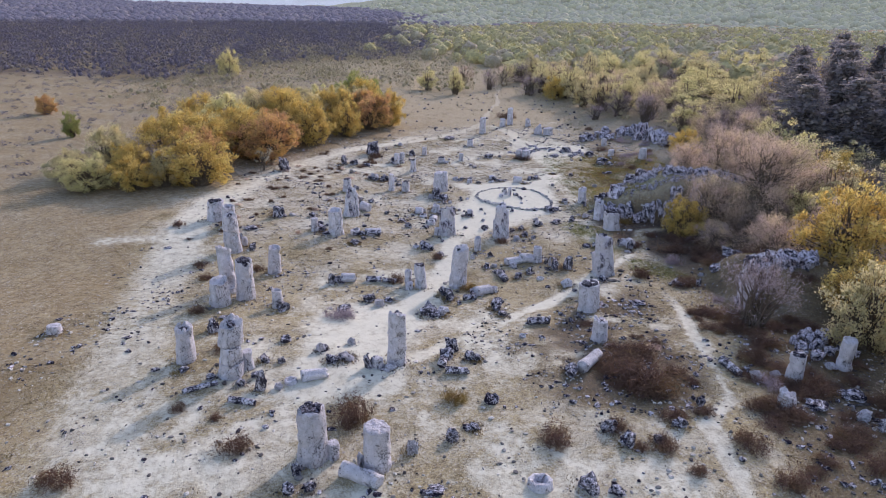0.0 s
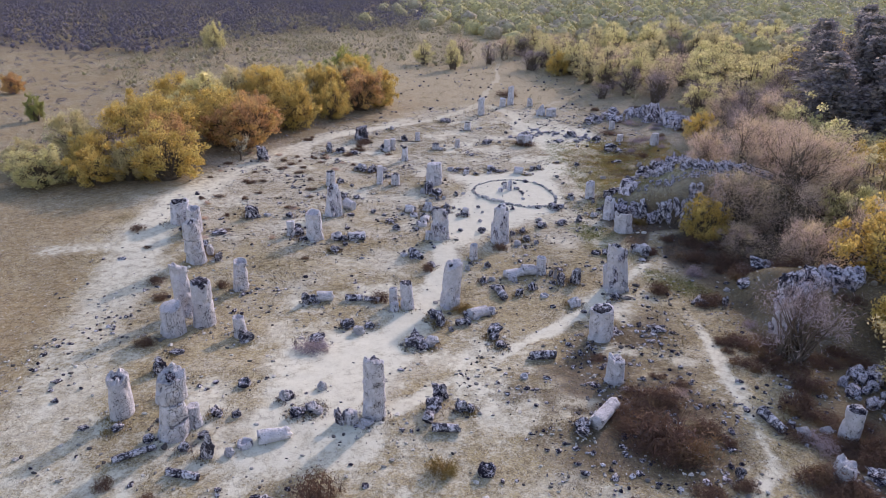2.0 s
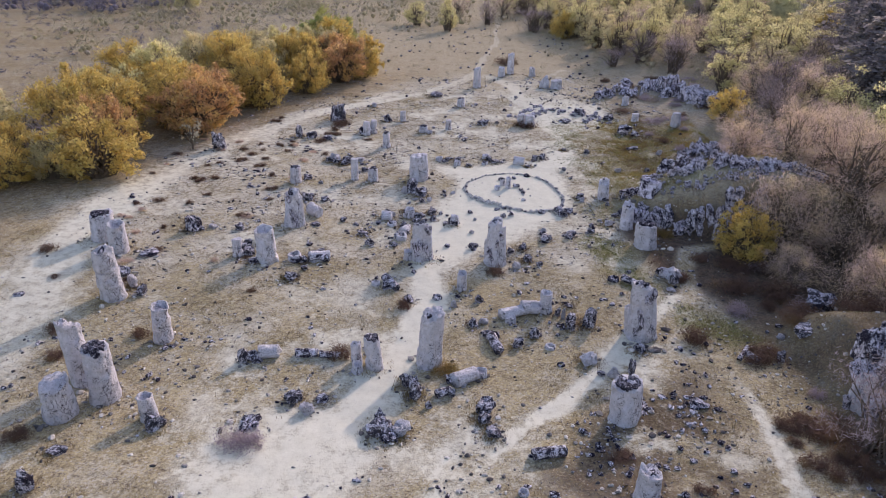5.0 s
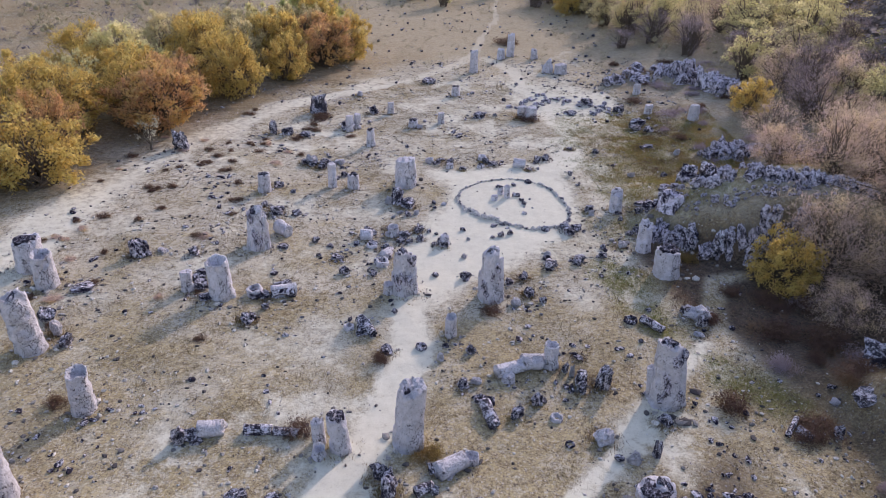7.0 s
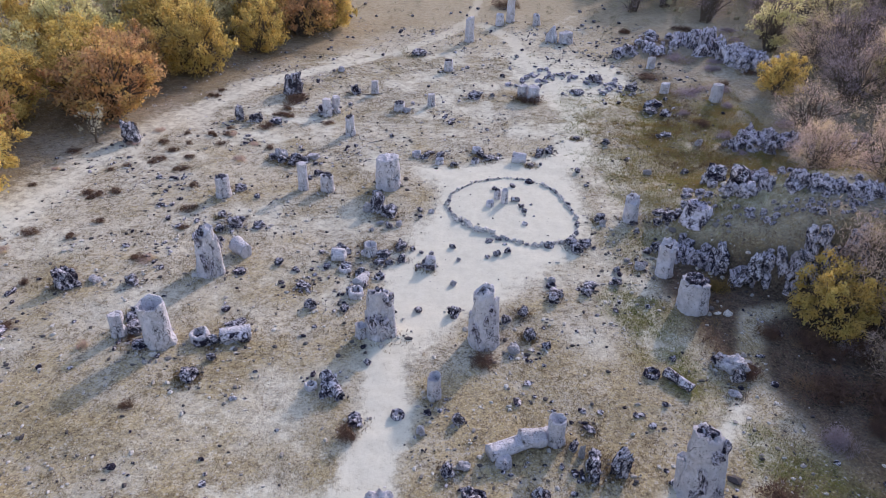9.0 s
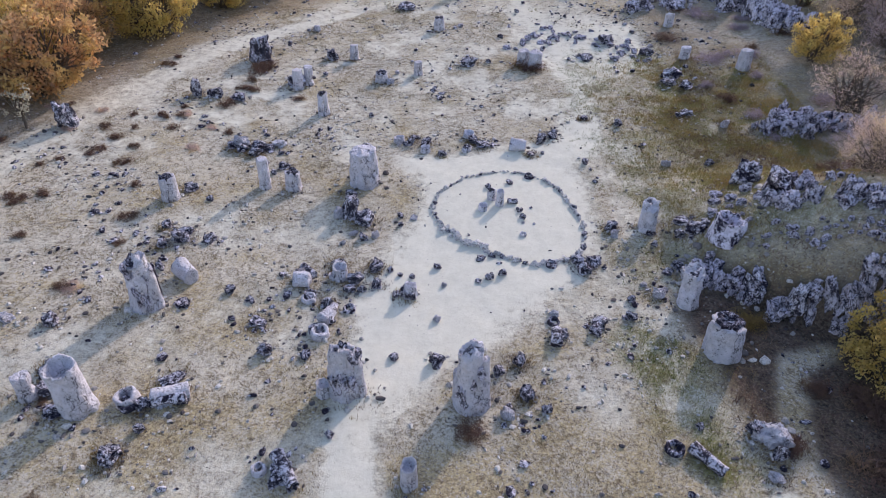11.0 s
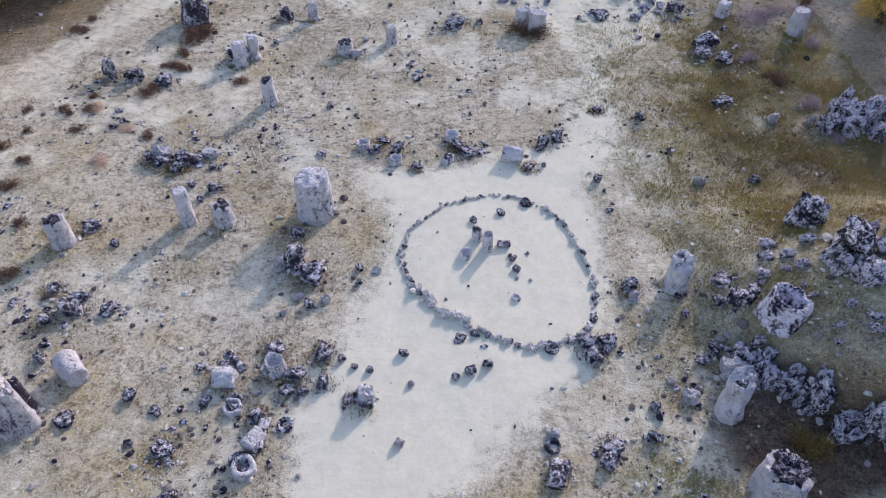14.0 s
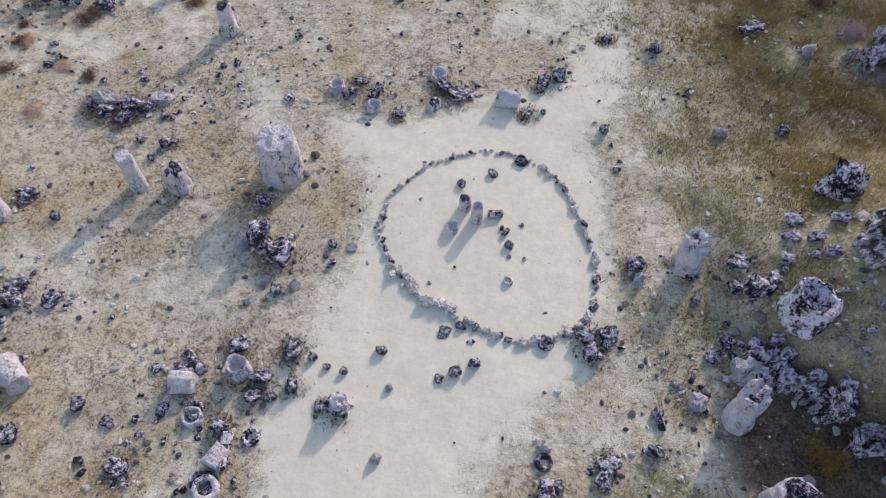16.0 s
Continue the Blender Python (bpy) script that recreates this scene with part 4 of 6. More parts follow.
boulder(12.49, 62.79, 0.23, 0.49)
boulder(13.28, 63.8, 0.2, 0.14)
boulder(13.8, 63.15, 0.37, 0.41)
boulder(14.23, 63.52, 0.2, 0.14)
boulder(15.21, 65.18, 0.35, 0.34)
boulder(14.6, 64.65, 0.3, 0.26)
boulder(15.7, 67.01, 0.36, 0.35)
boulder(14.52, 66.82, 0.25, 0.67)
boulder(16.76, 66.95, 0.36, 0.28)
boulder(16.06, 66.42, 0.17, 0.15)
boulder(16.05, 67.98, 0.48, 0.21)
boulder(14.48, 67.84, 0.42, 0.39)
boulder(17.12, 67.25, 0.21, 0.16)
boulder(-0.75, 69.15, 0.69, 1.21)
boulder(-1.44, 69.11, 0.42, 0.92)
boulder(-0.02, 68.61, 0.58, 0.63)
boulder(-0.97, 70.89, 0.39, 0.98)
boulder(-2.49, 63.95, 0.56, 0.46)
boulder(0.94, 65, 0.35, 0.41)
boulder(0, 63.92, 0.43, 0.48)
boulder(3.73, 64.84, 0.19, 0.38)
boulder(-1.06, 62.23, 0.36, 0.43)
boulder(-3.27, 59.41, 0.37, 0.45)
boulder(3.84, 58.86, 0.38, 0.62)
boulder(2.04, 59.11, 0.28, 0.23)
boulder(-0.07, 55.29, 0.23, 0.23)
boulder(7.14, 58.91, 0.36, 0.51)
boulder(6.28, 58.41, 0.3, 0.41)
boulder(7.25, 57.24, 0.34, 0.42)
boulder(6.46, 56.26, 0.34, 0.68)
boulder(7.98, 56.53, 0.26, 0.49)
boulder(8.83, 60.16, 0.37, 0.74)
boulder(8.88, 61.68, 0.3, 0.33)
boulder(10.69, 61.06, 0.38, 0.4)
boulder(15.66, 55.66, 0.55, 0.54)
boulder(16.01, 54.62, 0.32, 0.73)
boulder(15.67, 53.79, 0.34, 0.15)
boulder(8.58, 50.4, 0.18, 0.79)
boulder(8.87, 49.35, 0.33, 0.64)
boulder(9.05, 50.36, 0.32, 0.4)
boulder(9.94, 49.62, 0.41, 1.17)
boulder(4.06, 49.74, 0.29, 0.28)
boulder(6.9, 48.63, 0.28, 0.13)
boulder(3.88, 52.02, 0.3, 0.43)
boulder(9.07, 51.73, 0.31, 0.14)
boulder(-9.53, 88.13, 0.99, 1.81)
boulder(-18.62, 76.77, 0.78, 1.51)
boulder(-12.45, 81.95, 0.5, 1.15)
boulder(-11.14, 81.87, 0.54, 0.62)
boulder(-9.62, 81.78, 0.67, 0.36)
boulder(-9.73, 67.38, 0.31, 0.75)
boulder(-7.94, 75.66, 0.52, 0.69)
boulder(-6.91, 75.33, 0.48, 0.53)
boulder(-5.85, 75.96, 0.52, 0.33)
boulder(-9.49, 65.91, 0.34, 0.47)
boulder(-8.75, 66.99, 0.48, 0.22)
boulder(-7.78, 64.17, 0.35, 0.8)
boulder(-9.09, 64.27, 0.29, 0.63)
boulder(-15.26, 59.96, 0.54, 1.03)
boulder(-14.21, 60.58, 0.41, 0.22)
boulder(-12.28, 60.45, 0.37, 0.68)
boulder(-11.14, 57.65, 0.43, 0.34)
boulder(-6.92, 55.35, 0.24, 0.45)
boulder(-7.52, 54.04, 0.39, 0.42)
boulder(-0.21, 51.95, 0.42, 0.29)
boulder(2.42, 51.39, 0.27, 0.39)
boulder(5.83, 88.64, 0.83, 0.58)
boulder(0.19, 85.27, 0.47, 0.39)
boulder(-4.39, 89.23, 0.55, 0.83)
boulder(0.67, 100.65, 0.88, 0.42)
boulder(2.02, 76.58, 0.36, 0.42)
boulder(2.93, 76.65, 0.4, 0.4)
boulder(12.6, 68.13, 0.35, 0.65)
boulder(11.28, 65.35, 0.42, 0.3)
boulder(5.82, 76.91, 0.36, 0.51)
boulder(10.48, 65.36, 0.45, 0.43)
boulder(20.12, 85.74, 0.73, 0.41)
boulder(21.07, 85, 0.68, 0.53)
boulder(19.67, 90.93, 0.68, 0.62)
boulder(16.86, 93.35, 0.75, 0.62)
boulder(14.78, 90.08, 0.77, 0.34)
boulder(-6.27, 94.4, 0.43, 0.63)
boulder(1.53, 64.62, 0.22, 0.5)
boulder(19.63, 74.68, 0.29, 0.48)
boulder(13.6, 55.9, 0.19, 0.16)
boulder(19.51, 80.85, 0.32, 0.24)
boulder(6.73, 48.47, 0.31, 0.57)
boulder(5.77, 47.59, 0.33, 0.46)
boulder(8.32, 50.75, 0.22, 0.49)
boulder(8.86, 49.71, 0.4, 0.79)
boulder(9.83, 49.76, 0.43, 1.05)
boulder(9.22, 46.34, 0.54, 0.55)
boulder(3.48, 49.54, 0.34, 0.41)
boulder(-7.55, 54.26, 0.42, 0.32)
boulder(-1.5, 53.67, 0.58, 0.36)
boulder(-0.19, 51.82, 0.33, 0.33)
boulder(16.02, 55.37, 0.73, 0.75)
boulder(19.19, 46.72, 0.31, 0.64)
boulder(20.13, 48.8, 0.3, 0.19)
boulder(20.43, 49.76, 0.24, 0.17)
boulder(23.52, 51.58, 0.97, 1.21)
boulder(20.99, 48.22, 0.59, 0.31)
boulder(10.19, 45.09, 0.32, 0.52)
boulder(11.18, 45.43, 0.22, 0.71)
boulder(9.63, 45.17, 0.24, 0.19)
boulder(-8.11, 45.67, 0.33, 0.81)
boulder(-7.43, 45.68, 0.3, 0.35)
boulder(2.28, 43.31, 0.27, 0.45)
boulder(0.55, 43.61, 0.41, 0.69)
boulder(-16.28, 52.34, 0.35, 0.79)
boulder(-15.51, 51.57, 0.4, 0.5)
boulder(-16.86, 56.22, 0.68, 0.31)
boulder(-15.62, 60.04, 0.4, 0.82)
boulder(-14.78, 60.03, 0.25, 0.25)
boulder(-7.18, 56.43, 0.35, 0.41)
boulder(-6.34, 56.76, 0.63, 0.28)
boulder(-11.11, 58.06, 0.4, 0.66)
boulder(-10.77, 56.95, 0.43, 0.46)
boulder(-10.25, 55.95, 0.48, 0.25)
boulder(14.72, 106.07, 0.7, 1.53)
boulder(-1.59, 59.19, 0.33, 0.3)
boulder(10.03, 77.16, 0.37, 0.53)
boulder(-7.79, 45.76, 0.43, 0.47)
boulder(-5.03, 42.79, 0.43, 0.47)
boulder(-4.29, 41.89, 0.39, 0.48)
boulder(-3.74, 42.84, 0.4, 0.27)
boulder(-0.92, 41.26, 0.29, 0.62)
boulder(-0.46, 40.23, 0.57, 0.28)
boulder(0.04, 40.59, 0.49, 0.43)
boulder(-6.97, 34.54, 0.33, 0.54)
boulder(-6.01, 33.24, 0.42, 0.21)
boulder(-5.37, 33.71, 0.49, 0.27)
boulder(-4.02, 32.73, 0.29, 0.74)
boulder(0.62, 34.75, 0.42, 1.02)
boulder(-10.48, 40.55, 0.51, 0.69)
boulder(-13.89, 36.72, 0.37, 0.89)
boulder(-13.8, 38.76, 0.45, 0.2)
boulder(-6.58, 40.85, 0.73, 0.33)
boulder(-5.29, 35.54, 0.34, 0.41)
boulder(0.54, 43.19, 0.37, 0.82)
boulder(7.16, 32.62, 0.41, 0.4)
boulder(1.16, 42.4, 0.24, 0.32)
boulder(-17.25, 53.48, 0.61, 0.57)
boulder(-6.44, 57.67, 0.58, 0.26)
boulder(3.65, 41.47, 0.38, 0.4)
boulder(4.02, 40.53, 0.52, 0.27)
boulder(-6.04, 33.32, 0.42, 0.38)
boulder(-5.28, 33.54, 0.42, 0.38)
boulder(-17.78, 33.92, 0.23, 0.18)
boulder(-15.46, 31.92, 0.25, 0.14)
boulder(-9.31, 30.27, 0.34, 1.21)
boulder(0.58, 26.34, 0.35, 0.57)
boulder(1.66, 27.22, 0.33, 0.26)
boulder(7.08, 32.1, 0.38, 0.39)
boulder(2.07, 33.86, 0.32, 0.38)
boulder(0.31, 33.91, 0.45, 0.66)
boulder(1.59, 33.9, 0.39, 0.48)
boulder(6.27, 23.1, 0.58, 0.55)
boulder(7.4, 22.85, 0.46, 0.34)
boulder(2.62, 29.73, 0.29, 0.26)
boulder(17.21, 32.41, 0.38, 0.46)
boulder(18.41, 32.66, 0.35, 0.33)
boulder(19.08, 29.6, 0.73, 0.35)
boulder(21.37, 30.61, 0.79, 0.36)
boulder(20.94, 28.61, 0.5, 0.36)
boulder(21.4, 27.66, 0.43, 0.47)
boulder(13.28, 29.62, 0.28, 0.46)
boulder(11.54, 27.74, 0.38, 0.48)
boulder(8.71, 26.23, 0.47, 0.56)
boulder(8.01, 27.24, 0.43, 0.55)
boulder(10.19, 26.39, 0.37, 0.39)
boulder(17.02, 33.07, 0.31, 0.27)
boulder(22.04, 33.61, 0.41, 0.34)
boulder(-3.78, 32.98, 0.29, 0.62)
boulder(-2.81, 32.62, 0.53, 0.28)
boulder(-0.82, 40.58, 0.63, 0.63)
boulder(0.1, 44.11, 0.44, 0.65)
boulder(-6.21, 22.58, 0.33, 0.4)
boulder(-5.33, 22.81, 0.38, 0.35)
boulder(-6.11, 23.76, 0.28, 0.59)
boulder(-3.39, 24.37, 0.26, 0.69)
boulder(-0.15, 22.81, 0.49, 0.22)
boulder(-1.22, 25.44, 0.32, 0.58)
boulder(2.74, 44.37, 0.6, 0.3)
boulder(3.81, 42.27, 0.58, 0.45)
boulder(-14, 36.8, 0.29, 0.56)
boulder(-6.23, 84.46, 0.79, 0.82)
boulder(12.1, 47.36, 0.44, 0.45)
boulder(13.66, 42.73, 0.61, 0.27)
boulder(20.55, 86.91, 0.91, 0.7)

# ---- the ring of stones ----
stones_in_ring = 150
for i in range(stones_in_ring):
    a = math.tau * (i + rnd.uniform(-0.3, 0.3)) / stones_in_ring
    d = 3.89 + 0.07 * math.cos(a) + 0.18 * math.sin(a) - 0.09 * math.cos(2 * a) - 0.36 * math.sin(2 * a) - 0.25 * math.cos(3 * a) - 0.03 * math.sin(3 * a)
    d += rnd.uniform(-0.1, 0.1)
    # small pebbles on the far side, larger stones in a double row on the south-west
    far_side, heaped = 1.0 < a < 2.5, 3.5 < a < 4.4
    s = rnd.uniform(0.06, 0.13) if far_side else rnd.uniform(0.09, 0.25) if heaped else rnd.uniform(0.07, 0.20)
    d += rnd.choice((0, 0.22)) if heaped else 0
    x, y = 7.5 + d * math.cos(a), 69.2 + d * math.sin(a)
    ob = new("ring_stone", rnd.choice(ROCKS if rnd.random() < 0.22 else RING_STONES))
    ob.matrix_basis = pose(x, y, ground(x, y) + 0.35 * s, rnd.uniform(-25, 25), rnd.uniform(-25, 25), math.degrees(a) + 90 + rnd.uniform(-50, 50)) @ Matrix.Diagonal((s * 1.2, s * rnd.uniform(0.65, 1.0), s * rnd.uniform(0.6, 0.9), 1))
    tagged(ob, "larger pitted grey stone laid in a ring on white sand" if s > 0.16 else "small grey stone laid in a ring on white sand", "stone", "ring of stones")

# ---- rocky outcrops ----


def outcrop(label, pts, width, number, size, tall, seed):
    """A ridge of jagged limestone blocks along a bent line."""
    q = random.Random(seed)
    cx, cy = pts[0]
    base = thing("rock_outcrop", cx, cy, ground(cx, cy), label, "rock outcrop", "rocky outcrops")
    lengths = [math.dist(a, b) for a, b in zip(pts[:-1], pts[1:])]
    for _ in range(number):
        u = q.uniform(0, sum(lengths))
        for (ax, ay), (bx, by), ln in zip(pts[:-1], pts[1:], lengths):
            if u <= ln:
                break
            u -= ln
        f = min(1, u / ln)
        x = ax + (bx - ax) * f + q.gauss(0, width * 0.5)
        y = ay + (by - ay) * f + q.gauss(0, width * 0.5)
        s = size * q.uniform(0.45, 1.15)
        hgt = s * q.uniform(0.7, 1.3) * tall
        ob = new("crag", q.choice(CRAGS))
        ob.parent = base
        ob.matrix_basis = pose(x - cx, y - cy, ground(x, y) - base.location.z + 0.25 * hgt, q.uniform(-18, 18), q.uniform(-18, 18), q.uniform(0, 360)) @ Matrix.Diagonal((s, s * q.uniform(0.6, 0.95), hgt, 1))
    return base


outcrop("jagged grey limestone crest along a low mound", [(19.3, 66.4), (21.0, 66.2), (22.6, 65.1), (25, 63.8), (28.5, 63.2)], 0.6, 95, 0.40, 1.2, 1)
outcrop("steep broken limestone wall at the edge of a mound", [(16.1, 64.9), (17.3, 63.4), (18.6, 62.2), (20.5, 61.5), (24, 60.9)], 0.5, 105, 0.36, 1.7, 2)
outcrop("dark broken rubble over the top of a mound", [(17.6, 66.2), (19.0, 64.4), (21.5, 63.4), (25, 62.4)], 1.1, 85, 0.20, 0.9, 12)
outcrop("scattered limestone blocks on the slope of a mound", [(17.5, 69), (20, 68), (24, 67)], 1.6, 30, 0.36, 0.9, 3)
outcrop("pale limestone ridge among dry bushes", [(24.4, 78.8), (27, 79.6), (29.4, 79.0), (32, 78.5)], 1.0, 80, 0.55, 1.3, 4)
outcrop("high jagged limestone crag at the edge of the wood", [(28.6, 104), (30.2, 98.5), (32.4, 94.5)], 1.6, 64, 0.85, 1.6, 5)
outcrop("low limestone rocks among grey bushes", [(22, 101), (26, 104), (29, 108)], 2.4, 26, 0.8, 0.9, 6)
outcrop("tall pitted limestone crag behind a bare bush", [(20.6, 42.0), (21.4, 43.4), (22.6, 44.6)], 0.7, 26, 0.62, 1.6, 7)
outcrop("dark limestone crag standing in scrub", [(22.8, 44.6), (24.6, 45.0), (26.5, 45.6)], 0.7, 22, 0.6, 1.3, 8)
outcrop("pale low rubble of limestone on a white patch", [(10, 92), (12, 95), (17, 94), (20, 91)], 2.2, 70, 0.36, 0.6, 9)
outcrop("dark rubble of limestone between the trees", [(22, 35), (24, 38)], 1.2, 14, 0.5, 1.0, 10)
column(17.2, 65.5, 0.78, 1.00, 0.12, 0.15, "hollow", CRAG_STONE)
for spot in ((20.2, 67.9, 1.0, 1.3), (19.9, 70.6, 0.75, 1.2), (17.9, 62.9, 0.6, 1.3), (19.3, 61.8, 0.7, 1.5), (15.5, 64.1, 0.7, 0.8), (16.3, 66.7, 0.6, 0.6),
             (20.9, 42.6, 0.8, 1.8), (21.9, 44.2, 0.9, 1.5), (23.4, 45.3, 0.8, 1.0), (24.9, 45.4, 0.9, 1.1)):
    boulder(*spot)

# ---- plants ----


def tube(points, radii, sides=6):
    """Corners and quads of a tapering limb."""
    verts, faces = [], []
    for i, (p, r) in enumerate(zip(points, radii)):
        d = (Vector(points[min(i + 1, len(points) - 1)]) - Vector(points[max(i - 1, 0)])).normalized()
        u = d.orthogonal().normalized()
        w = d.cross(u)
        for k in range(sides):
            a = math.tau * k / sides
            verts.append(tuple(Vector(p) + r * (math.cos(a) * u + math.sin(a) * w)))
    for i in range(len(points) - 1):
        for k in range(sides):
            m = (k + 1) % sides
            faces.append((i * sides + k, i * sides + m, (i + 1) * sides + m, (i + 1) * sides + k))
    return verts, faces


def joined(pieces):
    verts, faces, base = [], [], 0
    for v, f in pieces:
        v, f = np.asarray(v, float), np.asarray(f, int)
        verts.append(v)
        faces.append(f + base)
        base += len(v)
    return np.concatenate(verts), np.concatenate(faces)


def leaf_cloud(centres, sizes, g, slim=1.0):
    """Bent four-cornered leaf sprays of those sizes at those centres, turned at random."""
    n = len(centres)
    a = g.normal(size=(n, 3))
    a /= np.linalg.norm(a, axis=1)[:, None]
    b = np.cross(a, g.normal(size=(n, 3)))
    b /= np.linalg.norm(b, axis=1)[:, None]
    s = np.asarray(sizes)[:, None] * 0.5
    w = g.uniform(0.45, 0.85, size=(n, 1)) * slim
    v = np.stack([centres - a * s, centres + b * s * w, centres + a * s * g.uniform(0.7, 1.2, (n, 1)), centres - b * s * w], 1)
    return v.reshape(-1, 3), np.arange(4 * n).reshape(n, 4)


def tree_meshes(seed, w, h, leaves, size, bare=0.0, low=0.0, clumps=26, slim=1.0, puff=(0.09, 0.20)):
    """Trunk with limbs, and a crown of leaf sprays in uneven clumps, w wide and h high. low: how far up the crown begins."""
    q, g = random.Random(seed), np.random.default_rng(seed)
    pieces, tips = [], []
    stems = 1 if low > 0.15 else 4
    for i in range(clumps):
        a, u = q.uniform(0, math.tau), q.uniform(-0.72, 1.0)
        rad = math.sqrt(max(0.0, 1 - u * u)) * q.uniform(0.55, 1.0)
        zc = low * h + (1 - low) * h * (0.42 + 0.46 * u)
        tip = Vector((rad * w * 0.42 * math.cos(a), rad * w * 0.42 * math.sin(a), zc))
        tip *= q.uniform(0.72, 1.16)
        tips.append(tip)
        foot = Vector((0.10 * w * math.cos(i * 1.9), 0.10 * w * math.sin(i * 1.9), 0)) * (1 if stems > 1 else 0.15)
        start = foot + Vector((0, 0, low * h * q.uniform(0.5, 1.0)))
        mid = start.lerp(tip, 0.5) + Vector((q.uniform(-0.06, 0.06) * w, q.uniform(-0.06, 0.06) * w, 0.08 * h))
        pieces.append(tube([start, mid, tip], [0.010 * h + 0.012, 0.007 * h + 0.006, 0.008], 5))
        for _ in range(5 if bare else 2):
            e = tip + Vector((q.gauss(0, 0.10) * w, q.gauss(0, 0.10) * w, abs(q.gauss(0, 0.10)) * h))
            pieces.append(tube([mid.lerp(tip, q.uniform(0.2, 0.9)), e], [0.012, 0.004], 3))
    for i in range(stems):
        foot = Vector((0.10 * w * math.cos(i * 1.9), 0.10 * w * math.sin(i * 1.9), -0.15)) * (1 if stems > 1 else 0.15)
        pieces.append(tube([foot, foot + Vector((0.02 * w, 0, max(low, 0.12) * h * 0.6)), Vector((q.uniform(-0.1, 0.1) * w, q.uniform(-0.1, 0.1) * w, h * 0.72))], [0.022 * h + 0.03, 0.018 * h + 0.02, 0.015], 7))
    tv = [p for p in pieces if len(p[1][0]) == 4]
    trunk = mesh_of("trunk", *joined(tv), True)
    tips = np.array([tuple(t) for t in tips])
    rad = g.uniform(*puff, len(tips)) * w
    pick = g.integers(0, len(tips), leaves)
    off = g.normal(size=(leaves, 3))
    off /= np.linalg.norm(off, axis=1)[:, None]
    off *= (np.clip(np.abs(g.normal(0.62, 0.3, leaves)), 0, 1.15))[:, None]
    off[:, 2] *= 0.75
    centres = tips[pick] + off * rad[pick][:, None]
    centres[:, 2] = np.maximum(centres[:, 2], 0.06 + 0.1 * g.random(leaves))
    crown = mesh_of("crown", *leaf_cloud(centres, size * g.uniform(0.6, 1.4, leaves), g, slim))
    return trunk, crown


def twig_cloud(seed, w, h, number, thick):
    """Thin bent twigs that fan out from several feet of one bush."""
    g = np.random.default_rng(seed)
    heads = 9
    ang, far = g.uniform(0, math.tau, heads), w * 0.36 * np.sqrt(g.random(heads))
    hx, hy, hh, hw = np.cos(ang) * far, np.sin(ang) * far, h * g.uniform(0.45, 1.0, heads), w * g.uniform(0.12, 0.26, heads)
    k = g.integers(0, heads, number)
    a, up = g.uniform(0, math.tau, number), g.beta(1.3, 1.2, number)
    reach = np.sqrt(np.maximum(0.02, 1 - up ** 2)) * hw[k] * g.uniform(0.5, 1.25, number)
    foot = np.column_stack([hx[k] + g.normal(0, 0.04, number) * w, hy[k] + g.normal(0, 0.04, number) * w, np.full(number, -0.03)])
    tip = np.column_stack([hx[k] + np.cos(a) * reach, hy[k] + np.sin(a) * reach, up * hh[k] * g.uniform(0.6, 1.1, number) + 0.04])
    mid = foot * 0.45 + tip * 0.55
    mid[:, 2] += 0.10 * h
    side = np.column_stack([-np.sin(a), np.cos(a), g.normal(0, 0.4, number)]) * thick
    v = np.stack([foot - side, foot + side, mid + side * 0.8, mid - side * 0.8, tip + side * 0.35, tip - side * 0.35], 1).reshape(-1, 3)
    i = np.arange(number)[:, None] * 6
    f = np.concatenate([i + np.array([[0, 1, 2, 3]]), i + np.array([[3, 2, 4, 5]])])
    return mesh_of("tangle", v, f)


def dome_mesh(seed, w, h, number):
    """The outer twigs of a dry bush: slim sprays over an uneven dome."""
    g = np.random.default_rng(seed)
    heads = 8
    ang, far = g.uniform(0, math.tau, heads), w * 0.28 * np.sqrt(g.random(heads))
    k = g.integers(0, heads, number)
    rad = (w * g.uniform(0.16, 0.30, heads))[k]
    off = g.normal(size=(number, 3))
    off /= np.linalg.norm(off, axis=1)[:, None]
    off *= np.abs(g.normal(0.78, 0.2, number))[:, None]
    c = np.column_stack([np.cos(ang[k]) * far[k] + off[:, 0] * rad, np.sin(ang[k]) * far[k] + off[:, 1] * rad,
                         np.abs(off[:, 2]) * (h * g.uniform(0.55, 0.95, heads))[k] + 0.02])
    return mesh_of("crown", *leaf_cloud(c, 0.125 * g.uniform(0.5, 1.5, number), g, 0.3))


SHRUBS = [tree_meshes(20 + i, 8.0, 4.6, 10500, 0.22, 1.0, 0.02, 90, 0.8, (0.05, 0.12)) for i in range(5)]
SAPLINGS = [tree_meshes(37, 3.0, 3.4, 420, 0.17, 1.0, 0.32, 14, 0.9)]
THICKETS = [tree_meshes(30 + i, 8.0, 4.6, 8500, 0.32, 1.0, 0.02, 46, 0.13) for i in range(3)]
BARES = [tree_meshes(40 + i, 7.0, 5.0, 3400, 0.30, 1.0, 0.05, 40, 0.13) for i in range(3)]
TREES = [tree_meshes(60 + i, 6.5, 7.5, 3800, 0.24, 0.0, 0.05, 52, 0.9, (0.07, 0.16)) for i in range(5)]


